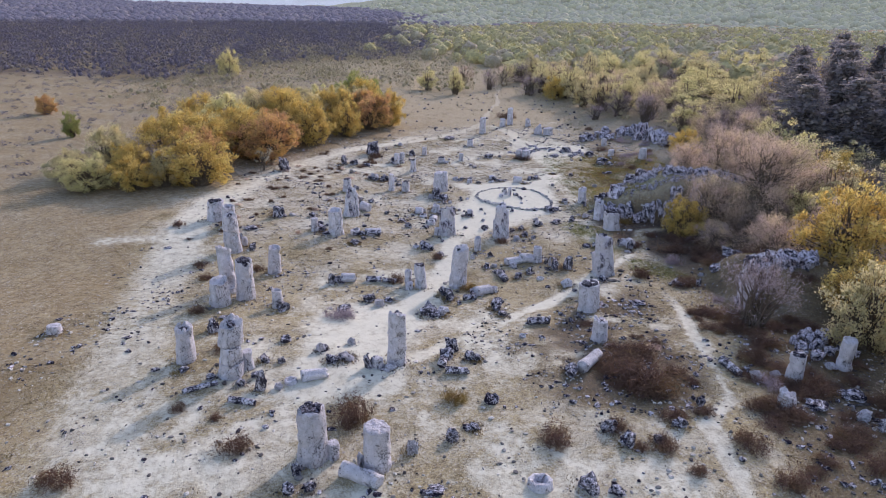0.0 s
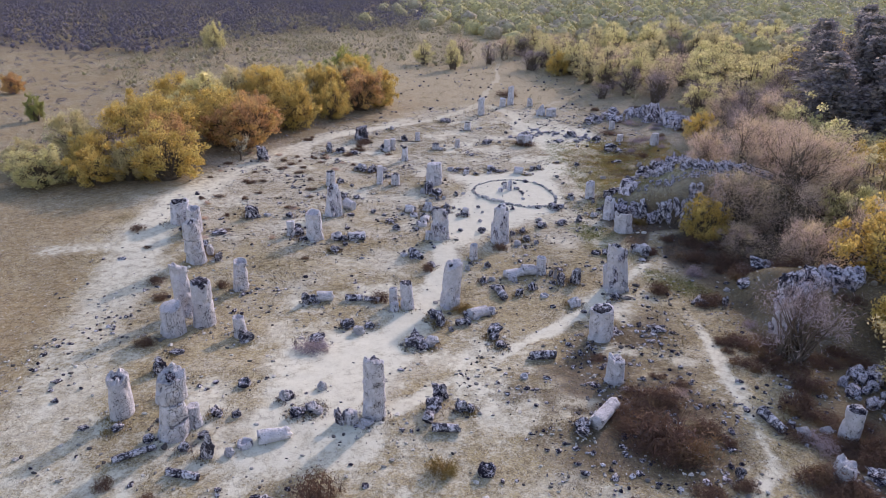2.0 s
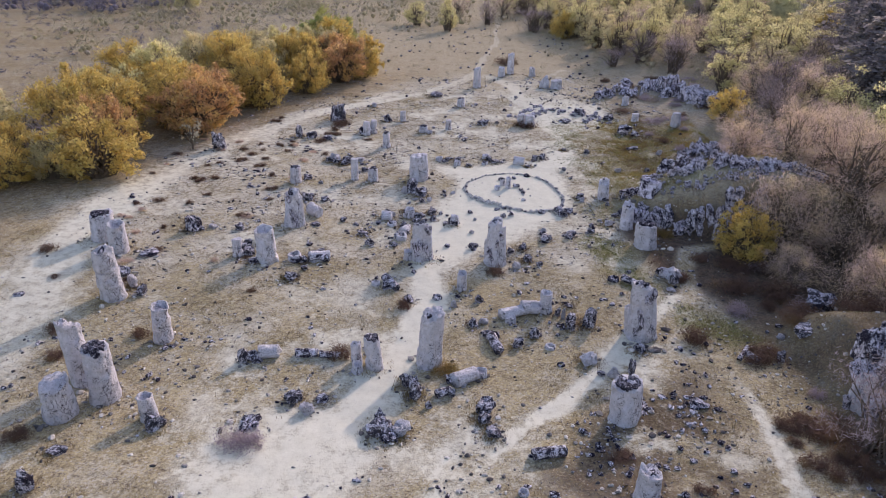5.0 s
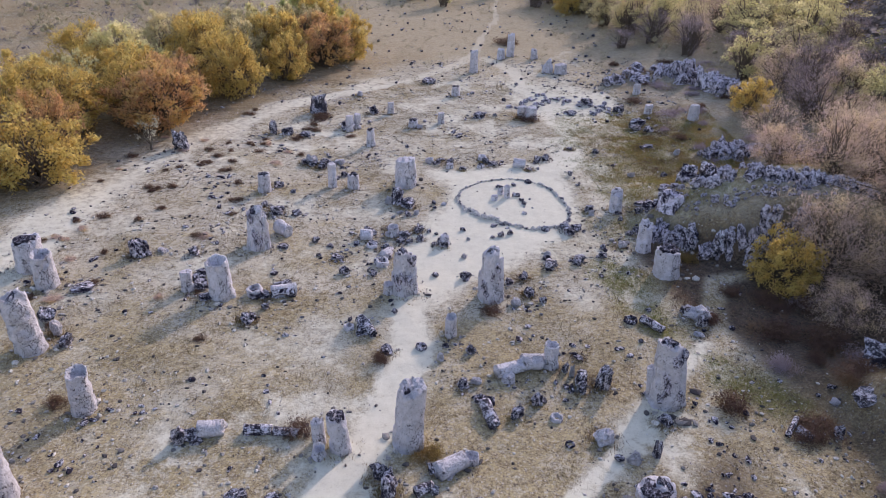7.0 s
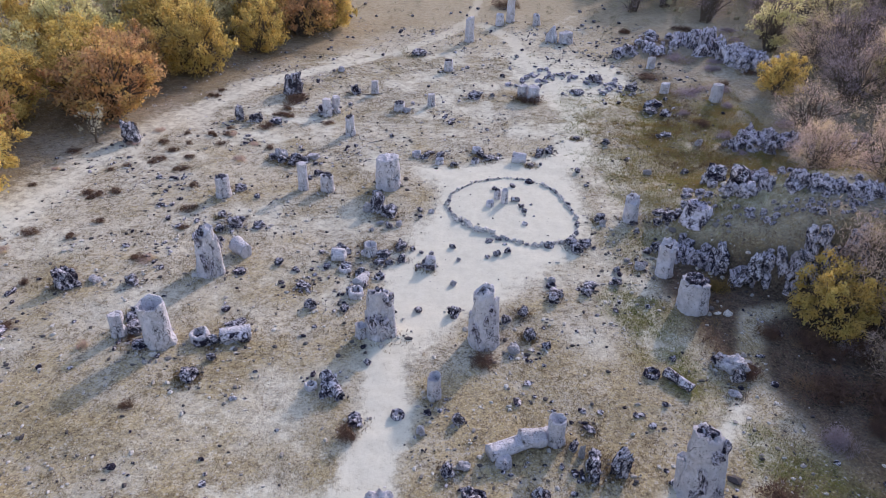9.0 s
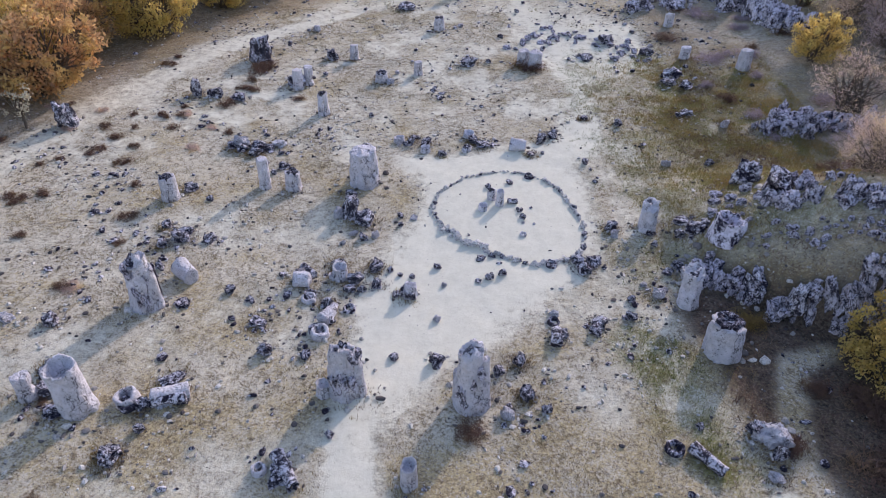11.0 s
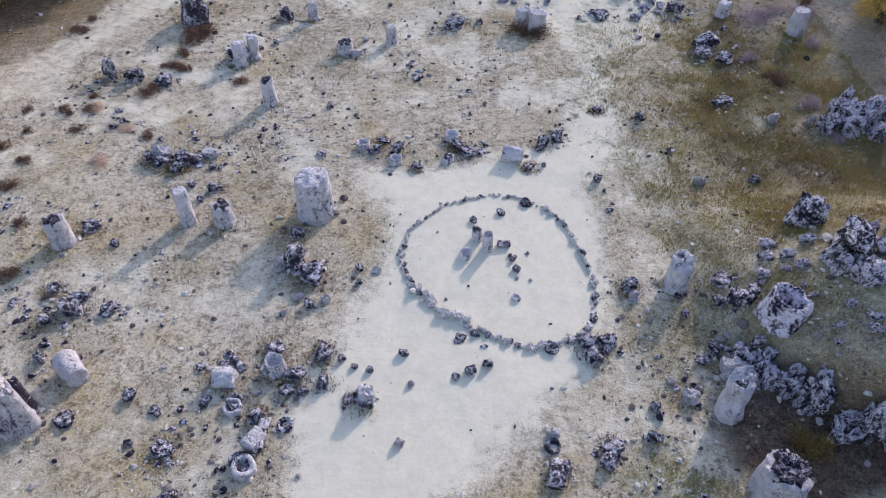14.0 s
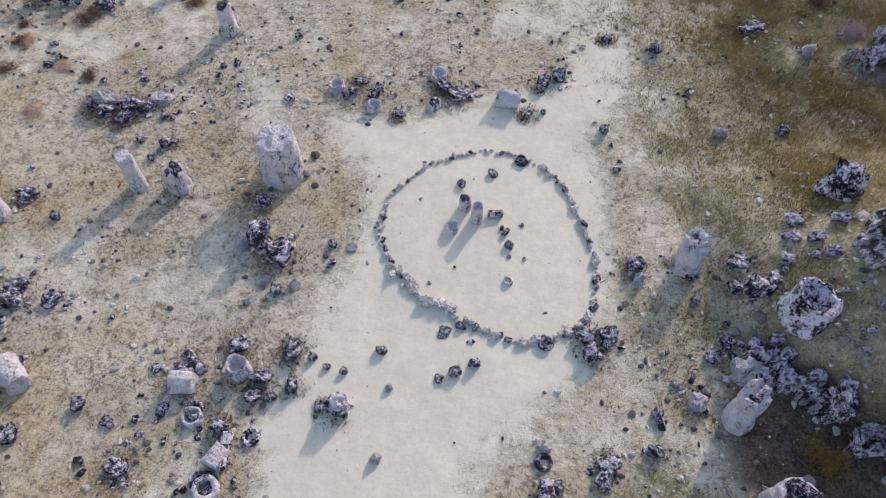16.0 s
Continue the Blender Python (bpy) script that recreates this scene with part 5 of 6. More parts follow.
def pine_meshes(seed, h, leaves):
    g, q = np.random.default_rng(seed), random.Random(seed)
    pieces = [tube([(0, 0, -0.2), (0.05, 0, h * 0.5), (0, 0, h)], [0.16, 0.10, 0.02], 7)]
    cs = []
    tiers = 17
    for i in range(tiers):
        z = h * (0.10 + 0.88 * i / tiers)
        reach = h * 0.30 * (1 - (i / tiers) ** 1.15) + 0.25
        for _ in range(7):
            a = q.uniform(0, math.tau)
            ln = reach * q.uniform(0.35, 1.25)
            end = (math.cos(a) * ln, math.sin(a) * ln, z - 0.12 * ln)
            pieces.append(tube([(0, 0, z), end], [0.035, 0.01], 4))
            n = leaves // (tiers * 7)
            u = g.uniform(0.2, 1.0, n)[:, None]
            cs.append(np.array([[0, 0, z]]) * (1 - u) + np.array([end]) * u + g.normal(size=(n, 3)) * np.array([0.34, 0.34, 0.22]))
    cs = np.concatenate(cs)
    return mesh_of("trunk", *joined(pieces), True), mesh_of("crown", *leaf_cloud(cs, 0.42 * g.uniform(0.6, 1.3, len(cs)), g))


PINES = [pine_meshes(80 + i, 12.0, 4200) for i in range(3)]
SHRUB_WORDS = {
    "gold": "wide golden-leaved autumn shrub on dry grass", "orange": "rounded orange-brown autumn shrub casting deep shade",
    "lime": "yellow-green shrub still in leaf", "olive": "olive-brown shrub thinning in autumn", "green": "dense green shrub among autumn ones",
    "pale": "small tree with sparse pale leaves", "brown": "nearly bare brown shrub", "pine": "tall dark pine at the edge of the wood",
    "dust": "bare grey-pink bush of fine twigs",
}
coloured = {}


def coloured_mesh(me, key):
    """A copy of the crown in that leaf colour, made once."""
    if (me.name, key) not in coloured:
        c = me.copy()
        c.materials.clear()
        c.materials.append(LEAVES[key])
        coloured[(me.name, key)] = c
    return coloured[(me.name, key)]


def plant(x, y, w, h, key, form="shrub", group="autumn shrubs"):
    """A tree or shrub, w wide and h high."""
    forms = {"shrub": (SHRUBS, 8.0, 4.6), "thicket": (THICKETS, 8.0, 4.6), "sapling": (SAPLINGS, 3.0, 3.4), "bare": (BARES, 7.0, 5.0), "tree": (TREES, 6.5, 7.5), "pine": (PINES, 6.5, 12.0)}
    pool, w0, h0 = forms[form]
    trunk, crown = rnd.choice(pool)
    name = "tree" if form in ("tree", "pine") else "shrub"
    name = "tree" if key == "pale" else name
    word = SHRUB_WORDS[key] if name == "shrub" or key in ("pine", "pale") else {"gold": "golden-leaved autumn tree at the edge of the wood", "lime": "yellow-green autumn tree at the edge of the wood", "olive": "olive-brown thinning tree in the wood", "brown": "nearly bare brown tree in the wood", "dust": "bare grey tree in the wood", "orange": "orange autumn tree in the wood", "green": "green-leaved tree in the wood"}[key]
    ob = thing(name, x, y, ground(x, y), word, name, group, rnd.uniform(0, 360))
    ob.scale = (w / w0, w / w0, h / h0)
    part("trunk", trunk, BARK, ob)
    part("crown", coloured_mesh(crown, key), None, ob)
    return ob


for row in ((-25.5, 68.8, 8.6, 4.4, "gold"), (-31.5, 66.8, 5.6, 2.9, "gold"), (-36, 66, 6.2, 3.0, "lime"), (-22, 81.6, 9.2, 4.8, "orange"), (-29, 79, 9, 4.4, "gold"),
            (-27, 89.5, 9, 4.4, "gold"), (-18.6, 92.2, 7.6, 4.9, "gold"), (-22.5, 97, 8, 5, "gold"), (-14.6, 99, 5.6, 4.2, "gold"), (-11.6, 106, 9, 5, "orange"),
            (-14.6, 117, 9, 6.2, "green"), (-9.2, 109, 6, 5, "gold"), (-18, 106, 8, 5, "gold"), (-32, 86, 8, 4.2, "lime"), (-64.5, 110, 4, 2.6, "orange"), (-51, 92, 2.6, 3, "green"),
            (-51, 163, 6, 5.5, "lime"), (21.9, 58.6, 4.6, 2.9, "gold"), (31.5, 88.5, 4.6, 3.0, "gold"), (-40, 70, 5, 2.6, "olive"),
            (-27.5, 74, 6, 4.0, "orange"), (-25, 84.5, 7, 4.4, "gold"), (-22.5, 88, 6, 4.2, "orange"), (-30.5, 91, 6, 4, "gold"), (-20.5, 102, 6.5, 4.6, "olive"), (-15.5, 104.5, 6, 4.8, "gold"), (-15, 110.5, 6.5, 5, "olive"), (-33.5, 70.5, 5, 3.4, "gold"), (-28.8, 68, 4, 3.0, "olive"), (-38.5, 77, 6, 3.6, "olive"),
            (-31.5, 76, 8, 4.6, "gold"), (-33, 82.5, 8, 4.8, "gold"), (-29.5, 94, 8, 4.8, "lime"), (-24, 100, 8, 5.0, "gold"), (-28.5, 101.5, 8, 4.6, "olive"), (-19, 110, 8, 5.0, "lime"), (-34.5, 96, 8, 4.4, "gold"), (-24, 108, 7, 4.6, "olive"), (-13.5, 113, 7, 5.4, "gold")):
    plant(row[0], row[1], row[2] * 1.04, row[3] * 1.22, *row[4:])
for row in ((-30.4, 71.8, 6.5, 4.2, "dust"), (-34, 76.5, 6.5, 4.0, "brown"), (-36.5, 84, 7, 4.0, "brown"), (-24.5, 92, 6.0, 4.0, "dust"),
            (20.2, 39.6, 6.6, 5.2, "dust"), (29.5, 61, 8.5, 5.5, "brown"), (26.5, 52.5, 6, 3.6, "brown"), (33, 68, 8, 6, "brown"), (27, 71, 6, 3.5, "dust"), (30.5, 81, 7, 4.5, "brown")):
    plant(*row, "bare", "bare bushes")
for row in ((24.6, 59.9, 7.5, 5.6, "brown"), (28.3, 57.6, 7.5, 5.0, "brown"), (31.5, 63, 8, 5.6, "brown"), (26.5, 50.5, 6, 4.2, "brown"), (25.5, 36.5, 6, 5, "olive"), (28, 32, 7, 6, "gold"), (24.5, 29, 5, 4, "brown"), (27.6, 66.2, 6, 4.6, "brown"), (30.4, 66.8, 7, 4.6, "brown"), (25.0, 68.8, 4.6, 3.2, "brown"), (34.5, 71.5, 8, 6, "brown"), (36.5, 64, 8, 6, "brown"), (33, 54, 7, 5, "brown"), (23.5, 55.0, 4.5, 2.6, "brown")):
    plant(*row, "thicket" if row[4] == "brown" else "shrub", "dense bushes by the mound")
plant(-20.8, 76.2, 2.6, 3.0, "pale", "sapling", "small trees")
for row in ((18.3, 151, 9, 5.0, "dust", "bare"), (22.6, 143, 5.5, 5.0, "gold", "shrub"), (25.5, 146, 4.5, 4.0, "green", "shrub"), (9.9, 158, 4.5, 6.0, "dust", "bare"), (2, 150, 5, 6.5, "lime", "tree"), (-4, 156, 6, 6.0, "lime", "tree"),
            (4, 166, 7, 6.0, "brown", "bare"), (14, 168, 7, 6.0, "brown", "bare"), (24, 160, 7, 6.5, "brown", "bare"), (30, 150, 7, 6.0, "olive", "tree"), (33, 134, 8, 6.0, "brown", "thicket"), (29, 126, 6, 4.0, "dust", "bare"), (26, 118, 5, 3.0, "dust", "bare"),
            (41.6, 118, 9, 6.5, "lime", "tree"), (45, 124, 8, 6.5, "lime", "tree"), (42, 103, 8, 5.5, "olive", "tree"), (37, 95, 7, 4.5, "brown", "thicket"), (40, 88, 8, 5.5, "brown", "thicket"), (37, 78, 8, 5.0, "brown", "thicket"), (41.2, 79.5, 6, 5.0, "lime", "tree"), (44, 92, 8, 6, "dust", "bare"), (48, 104, 7, 7, "dust", "bare")):
    plant(*row, "scattered trees beyond the clearing")
for row in ((30.0, 47.0, 8.5, 6.4, "gold"), (33.2, 58.8, 5.5, 4.8, "lime"), (37.2, 71.5, 5, 5.0, "lime"), (41.5, 69.5, 7, 5.5, "gold"), (35, 50.5, 7, 6.0, "gold"), (27.5, 40.5, 6, 4.4, "gold")):
    plant(*row, "shrub", "leafy shrubs at the wood's edge")

# the wood's edge, tree by tree
placed = []
tries = random.Random(5)


def wood_edge(y):
    return float(np.interp(y, [10, 35, 50, 62, 75, 90, 110, 130, 150, 180, 220], [24, 27, 31, 33, 35, 36, 33, 27, 22, 17, 12]))


for x, y, h in ((46, 87, 9), (51, 85, 10), (57, 87, 11), (48, 92.5, 9.5), (54, 93.5, 11), (61, 92, 12), (51, 100, 10), (58, 101, 11.5), (65, 99, 12), (55, 108, 10), (62, 109, 12), (69, 107, 12.5), (59, 117, 11), (66, 118, 13), (73, 114, 13)):
    placed.append((x, y))
    plant(x, y, 9.5 * tries.uniform(0.85, 1.15), h, "pine", "pine", "pines")
while len(placed) < 245:
    y = 30 + 150 * tries.random() ** 1.1
    x = wood_edge(y) + 62 * tries.random() ** 1.5
    if any((x - a) ** 2 + (y - b) ** 2 < 3.4 ** 2 for a, b in placed):
        continue
    placed.append((x, y))
    dark = 44 < x < 76 and 76 < y < 118 and x > 44 + 0.25 * (y - 76)
    mixed = tries.random()
    if dark and mixed < 0.8:
        plant(x, y, 6.8 * tries.uniform(0.8, 1.25), tries.uniform(8, 12.5), "pine", "pine", "pines")
    elif mixed < (0.62 if x < wood_edge(y) + 12 else 0.35):
        plant(x, y, tries.uniform(5, 7.5), tries.uniform(4, 6), tries.choice(["brown", "dust", "brown"]), "bare", "bare trees of the wood")
    else:
        plant(x, y, tries.uniform(5, 7.5), tries.uniform(5, 8), tries.choice(["lime", "lime", "lime", "olive", "olive", "gold" if y > 60 and x > 60 else "olive"]), "tree", "trees of the wood")

# far woods, out to the hills
g = np.random.default_rng(11)


bm = bmesh.new()
bmesh.ops.create_icosphere(bm, subdivisions=1, radius=1.0)
ICO = np.array([v.co for v in bm.verts])
ICOF = np.array([[v.index for v in f.verts] for f in bm.faces])
bm.free()


def woods(name, label, material, n, leaves, size, pick, box, low, high, core=1.0, slim=1.0, squash=0.85, surface=height):
    """Many uneven crowns over a wide area, each a leafy mass with sprays over it."""
    k = 60 * n
    xs, ys = g.uniform(box[0], box[1], k), g.uniform(box[2], box[3], k)
    ok = pick(xs, ys)
    xs, ys = xs[ok][:n], ys[ok][:n]
    n = len(xs)
    rad = g.uniform(low, high, n)
    mid = np.stack([xs, ys, surface(xs, ys) + rad * 0.45], 1)[:, None, :]
    lumps = ICO[None] * (0.86 + 0.20 * g.uniform(-1, 1, (n, len(ICO), 1))) * core * rad[:, None, None] * np.array([1, 1, squash])
    v, f = (mid + lumps).reshape(-1, 3), (ICOF[None] + (np.arange(n) * len(ICO))[:, None, None]).reshape(-1, 3)
    tint = g.random(n)
    tints = np.repeat(tint, len(ICO))
    if leaves:
        off = g.normal(size=(n, leaves, 3))
        off /= np.linalg.norm(off, axis=2)[:, :, None]
        off[:, :, 2] = (np.abs(off[:, :, 2]) * 1.15 - 0.2) * squash
        off *= g.uniform(0.75, 1.08, (n, leaves, 1))
        centre = (mid + off * rad[:, None, None]).reshape(-1, 3)
        lv, lf = leaf_cloud(centre, (size * rad[:, None] * g.uniform(0.6, 1.3, (n, leaves))).ravel(), g, slim)
        tri = np.concatenate([lf[:, [0, 1, 2]], lf[:, [0, 2, 3]]]) + len(v)
        v, f = np.concatenate([v, lv]), np.concatenate([f, tri])
        tints = np.concatenate([tints, np.repeat(tint, leaves * 4)])
    me = mesh_of(name, v, f, True)
    me.attributes.new("tint", "FLOAT", "POINT").data.foreach_set("value", tints.astype(np.float32))
    me.materials.append(material)
    tagged(new(name, me), label, "rocks" if "rocks" in name else "brush" if "brush" in name else "wood", kind="stuff")


def angle(x, y):
    return np.degrees(np.arctan2(x, y))


def east(x, y):
    return (x + np.clip(y - 150, 0, 120) * 0.16 * g.normal(size=len(x)) > np.interp(y, [90, 110, 130, 150, 180, 220, 300, 1500], [80, 74, 66, 60, 24, 12, -6, -60])) & (angle(x, y) < 42)


def west(x, y):
    return (y > np.interp(x, [-900, -100, -62, -48, -20, 0], [172, 162, 152, 195, 215, 250])) & (x + np.clip(y - 150, 0, 120) * 0.16 * g.normal(size=len(x)) < np.interp(y, [160, 300, 1500], [0, -12, -80])) & (angle(x, y) > -40)


def beyond(test, near, far):
    return lambda x, y: test(x, y) & (np.hypot(x, y) > near) & (np.hypot(x, y) < far)


woods("yellow_wood", "autumn wood of yellow-green and thinning brown crowns", FAR_YELLOW, 2100, 46, 0.26, beyond(east, 0, 430), (-30, 300, 90, 430), 2.3, 4.0)
woods("bare_wood", "dark leafless wood across the dry field", FAR_BARE, 5200, 36, 0.42, beyond(west, 0, 480), (-330, 0, 140, 480), 1.2, 2.8, 0.3, 0.3, 1.0)
def thicket(x, y):
    e = np.interp(y, [10, 35, 50, 62, 75, 90, 110, 130, 150, 180, 220], [24, 27, 31, 33, 35, 36, 33, 27, 22, 17, 12])
    return (x > e - 1.5 - 3 * g.random(len(x))) & (x < e + 40)


woods("thicket", "grey-brown undergrowth below the trees of the wood", FAR_BRUSH, 700, 60, 0.30, thicket, (10, 90, 28, 185), 0.8, 2.0, 0.25, 0.25, 0.9)
woods("centre_brush", "pale yellowing brush beyond the open ground", FAR_BRUSH, 1000, 80, 0.30, lambda x, y: (x < np.interp(y, [118, 140, 160, 230], [-12, -4, 14, 14])) & (np.abs(x - np.interp(y, [128, 160, 200], [9, 8, 10])) > 1.2) & (g.random(len(x)) < np.interp(y, [112, 135, 165], [0.15, 0.4, 1.0])), (-62, 16, 112, 260), 0.6, 2.3, 0.25, 0.22, 1.0)
woods("field_brush", "low straw-brown brush over the dry field", FAR_BRUSH, 900, 26, 0.55, lambda x, y: x < np.interp(y, [60, 80, 110, 170], [-40, -34, -20, -4]), (-130, 0, 75, 175), 0.2, 0.6, 0.2, 0.2, 0.8)
woods("field_bushes", "small dark bushes dotted over the dry field", FAR_BARE, 1500, 30, 0.55, lambda x, y: x < np.interp(y, [60, 80, 110, 170], [-46, -42, -42, -16]), (-150, 0, 60, 185), 0.25, 0.7, 0.3, 0.3, 0.7)
woods("glade_brush", "dry grassy brush at the edge of the glade", FAR_BRUSH, 420, 40, 0.5, lambda x, y: (x > np.interp(y, [70, 110, 160], [20, 19, 15])) & (x < np.interp(y, [70, 110, 160], [36, 34, 26])), (12, 40, 70, 165), 0.2, 0.7, 0.1, 0.18, 0.8)


woods("clearing_brush", "low tufts of pale brush over the far clearing", FAR_BRUSH, 700, 26, 0.5, lambda x, y: x > np.interp(y, [88, 120], [-6, -12]), (-14, 24, 92, 165), 0.15, 0.5, 0.2, 0.2, 0.7)
woods("clearing_rocks", "small dark rocks scattered over the far clearing", ROCK_STONE, 170, 0, 0.5, lambda x, y: g.random(len(x)) < np.interp(y, [85, 100, 165], [0.5, 1.0, 0.3]), (-12, 24, 85, 165), 0.12, 0.32, 1.0, 1.0, 0.7)


# hills and the far edge of the plain, distance haze put into their colour and emission


def slope_of(near, far, foot, top, rough, seed):
    """The height of a rise that climbs from foot to a crest over near to far metres away."""
    def surface(x, y):
        d, v = np.hypot(x, y), np.degrees(np.arctan2(x, y))
        u = np.clip((d - near) / (far - near), 0, 1)
        return foot + (top(v) - foot) * sm(0, 1, u) + rough * (fbm(x, y, 60.0, seed, 5) - 0.5) * 2 * (0.3 + u)
    return surface


def ridge(label, a0, a1, near, far, surface, material):
    """A wooded rise between two bearings."""
    na, nr = 240, 26
    bearing, u = np.meshgrid(np.radians(np.linspace(a0, a1, na)), np.linspace(0, 1, nr))
    rr = near + (far - near) * u
    x, y = rr * np.sin(bearing), rr * np.cos(bearing)
    idx = np.arange(na * nr).reshape(nr, na)
    q = np.stack([idx[:-1, :-1], idx[:-1, 1:], idx[1:, 1:], idx[1:, :-1]], -1).reshape(-1, 4)
    me = mesh_of("backdrop", np.column_stack([x.ravel(), y.ravel(), surface(x, y).ravel()]), q, True)
    me.materials.append(material)
    tagged(new("backdrop", me), label, "hills", kind="structure")


plain = slope_of(470, 1150, 1.5, lambda v: 7 - 0.006 * (v + 40) ** 2, 2, 5)
hillside = slope_of(425, 1900, -3.0, lambda v: -12 + 107 * sm(-12, 12, v), 9, 6)
skyline = slope_of(2600, 3700, -120, lambda v: 25 + 120 * sm(-22, 0, v) + 14 * np.sin(v * 0.33), 16, 7)
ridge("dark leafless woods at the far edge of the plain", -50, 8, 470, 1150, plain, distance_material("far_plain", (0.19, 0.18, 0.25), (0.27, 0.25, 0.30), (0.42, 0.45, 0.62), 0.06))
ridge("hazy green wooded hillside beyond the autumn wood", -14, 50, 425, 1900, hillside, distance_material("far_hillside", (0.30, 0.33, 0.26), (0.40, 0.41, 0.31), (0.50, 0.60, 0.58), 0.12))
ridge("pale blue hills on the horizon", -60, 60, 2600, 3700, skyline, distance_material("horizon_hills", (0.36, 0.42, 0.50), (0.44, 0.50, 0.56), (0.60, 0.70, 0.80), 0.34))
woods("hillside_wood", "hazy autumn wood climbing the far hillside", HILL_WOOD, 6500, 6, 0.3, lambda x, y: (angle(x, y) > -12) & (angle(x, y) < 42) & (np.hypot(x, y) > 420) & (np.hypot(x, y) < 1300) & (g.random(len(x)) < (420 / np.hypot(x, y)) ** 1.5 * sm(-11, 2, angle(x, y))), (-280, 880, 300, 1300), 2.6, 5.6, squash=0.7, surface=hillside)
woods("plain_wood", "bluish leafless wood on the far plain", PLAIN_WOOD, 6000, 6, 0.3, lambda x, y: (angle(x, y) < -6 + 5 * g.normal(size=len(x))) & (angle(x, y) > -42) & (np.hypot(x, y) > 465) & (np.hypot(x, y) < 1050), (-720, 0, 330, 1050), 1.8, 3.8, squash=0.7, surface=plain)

# ---- dry bushes on the open ground ----
TWIGS = {key: [twig_cloud(200 + i, 2.0, 1.0, 240, 0.006) for i in range(5)] for key in ("rust", "dust", "gold", "brown")}
TWIGS["amber"] = TWIGS["gold"]
DOMES = [dome_mesh(260 + i, 2.0, 1.0, 1800) for i in range(5)]
DRY = {"rust": "dry rust-brown bush of tangled twigs", "dust": "low grey leafless bush on bare ground", "gold": "golden-brown dry bush on sandy ground", "brown": "low dry brown tussock on pale sand"}


def dry_bush(x, y, w, h, key="rust"):
    ob = thing("dry_bush", x, y, ground(x, y), DRY[key] + (", wide and dense" if w > 2.4 else ""), "bush", "dry bushes", rnd.uniform(0, 360))
    ob.scale = (w / 2, w / 2, h)
    key = "amber" if key == "gold" else key
    part("crown", coloured_mesh(rnd.choice(DOMES), key), None, ob)
    part("tangle", coloured_mesh(rnd.choice(TWIGS[key]), key), None, ob)
    return ob


for row in ((-4.0, 27.6, 2.6, 1.5), (-9.3, 25.3, 2.1, 0.7), (-12.9, 28.3, 1.1, 0.45), (-10.7, 27.6, 0.9, 0.4), (-15.9, 22.8, 2.0, 0.9), (0.7, 29.6, 1.5, 0.9, "gold"),
            (10.9, 31.6, 4.4, 1.7), (5.4, 26.4, 2.3, 0.8), (8.6, 27.3, 1.6, 0.7), (10.3, 25.9, 1.8, 0.7), (14.4, 26.2, 2.2, 0.8), (15.0, 23.7, 2.4, 0.8), (-6.6, 39.6, 2.4, 0.7, "dust"),
            (1.9, 45.2, 1.6, 0.7, "gold"), (-3.4, 46.2, 1.6, 0.8), (15.4, 48.6, 2.1, 0.9), (-0.4, 51.2, 1.2, 0.6), (17.3, 61.4, 1.8, 0.7, "gold"), (16.2, 60.2, 1.3, 0.6, "gold"),
            (5.0, 55.6, 1.6, 0.5, "rust"), (10.3, 88.0, 3.0, 0.8), (-9.0, 86.4, 3.0, 0.7), (-16, 39.6, 1.6, 0.6), (-12.6, 34.2, 1.4, 0.6), (18, 34.5, 2.6, 0.9), (17, 29, 2.8, 0.9), (20, 31, 3, 1.0), (-23, 56, 1.5, 0.5),
            (-14, 47.5, 1.2, 0.6), (-17.3, 45.5, 1.5, 0.5), (-18.4, 47.6, 1.5, 0.5), (10.8, 121, 4, 1.4), (19.5, 54, 3.2, 0.9), (22, 53, 3.6, 1.0), (20.5, 56.5, 2.6, 0.7), (18.5, 47, 2.4, 0.7), (21.5, 50, 3.0, 0.9), (18, 41, 2.6, 0.8), (19.5, 36.5, 2.8, 0.9), (24, 49, 3.2, 1.1)):
    dry_bush(*row)
spots = random.Random(33)
for _ in range(14):
    dry_bush(spots.uniform(-16, -5), spots.uniform(75, 88), spots.uniform(0.5, 1.7), spots.uniform(0.2, 0.5), "rust")
for _ in range(13):
    dry_bush(spots.uniform(5, 18), spots.uniform(24, 41), spots.uniform(0.7, 2.0), spots.uniform(0.25, 0.6), "rust")
for _ in range(55):
    dry_bush(spots.uniform(-22, -9), spots.uniform(52, 80), spots.uniform(0.6, 1.5), spots.uniform(0.14, 0.35), spots.choice(["rust", "brown", "rust"]))
for _ in range(50):
    y = spots.uniform(25, 42)
    dry_bush(spots.uniform(15.6 if y < 31 else 16.8, 24), y, spots.uniform(0.9, 2.4), spots.uniform(0.2, 0.5), "rust")
for _ in range(12):
    dry_bush(spots.uniform(8.6, 13.2), spots.uniform(30, 36), spots.uniform(1.2, 2.6), spots.uniform(0.3, 0.9), spots.choice(["rust", "rust", "brown"]))
for _ in range(45):
    x, y = spots.uniform(16, 32), spots.uniform(24, 60)
    dry_bush(x, y, spots.uniform(1.0, 2.6), spots.uniform(0.4, 0.9), spots.choice(["rust", "rust", "dust"]))
for _ in range(40):
    x, y = spots.uniform(21, 35), spots.uniform(70, 110)
    dry_bush(x, y, spots.uniform(1.2, 3.4), spots.uniform(0.3, 0.7), spots.choice(["rust", "dust", "dust"]))

# ---- loose stones and grass ----


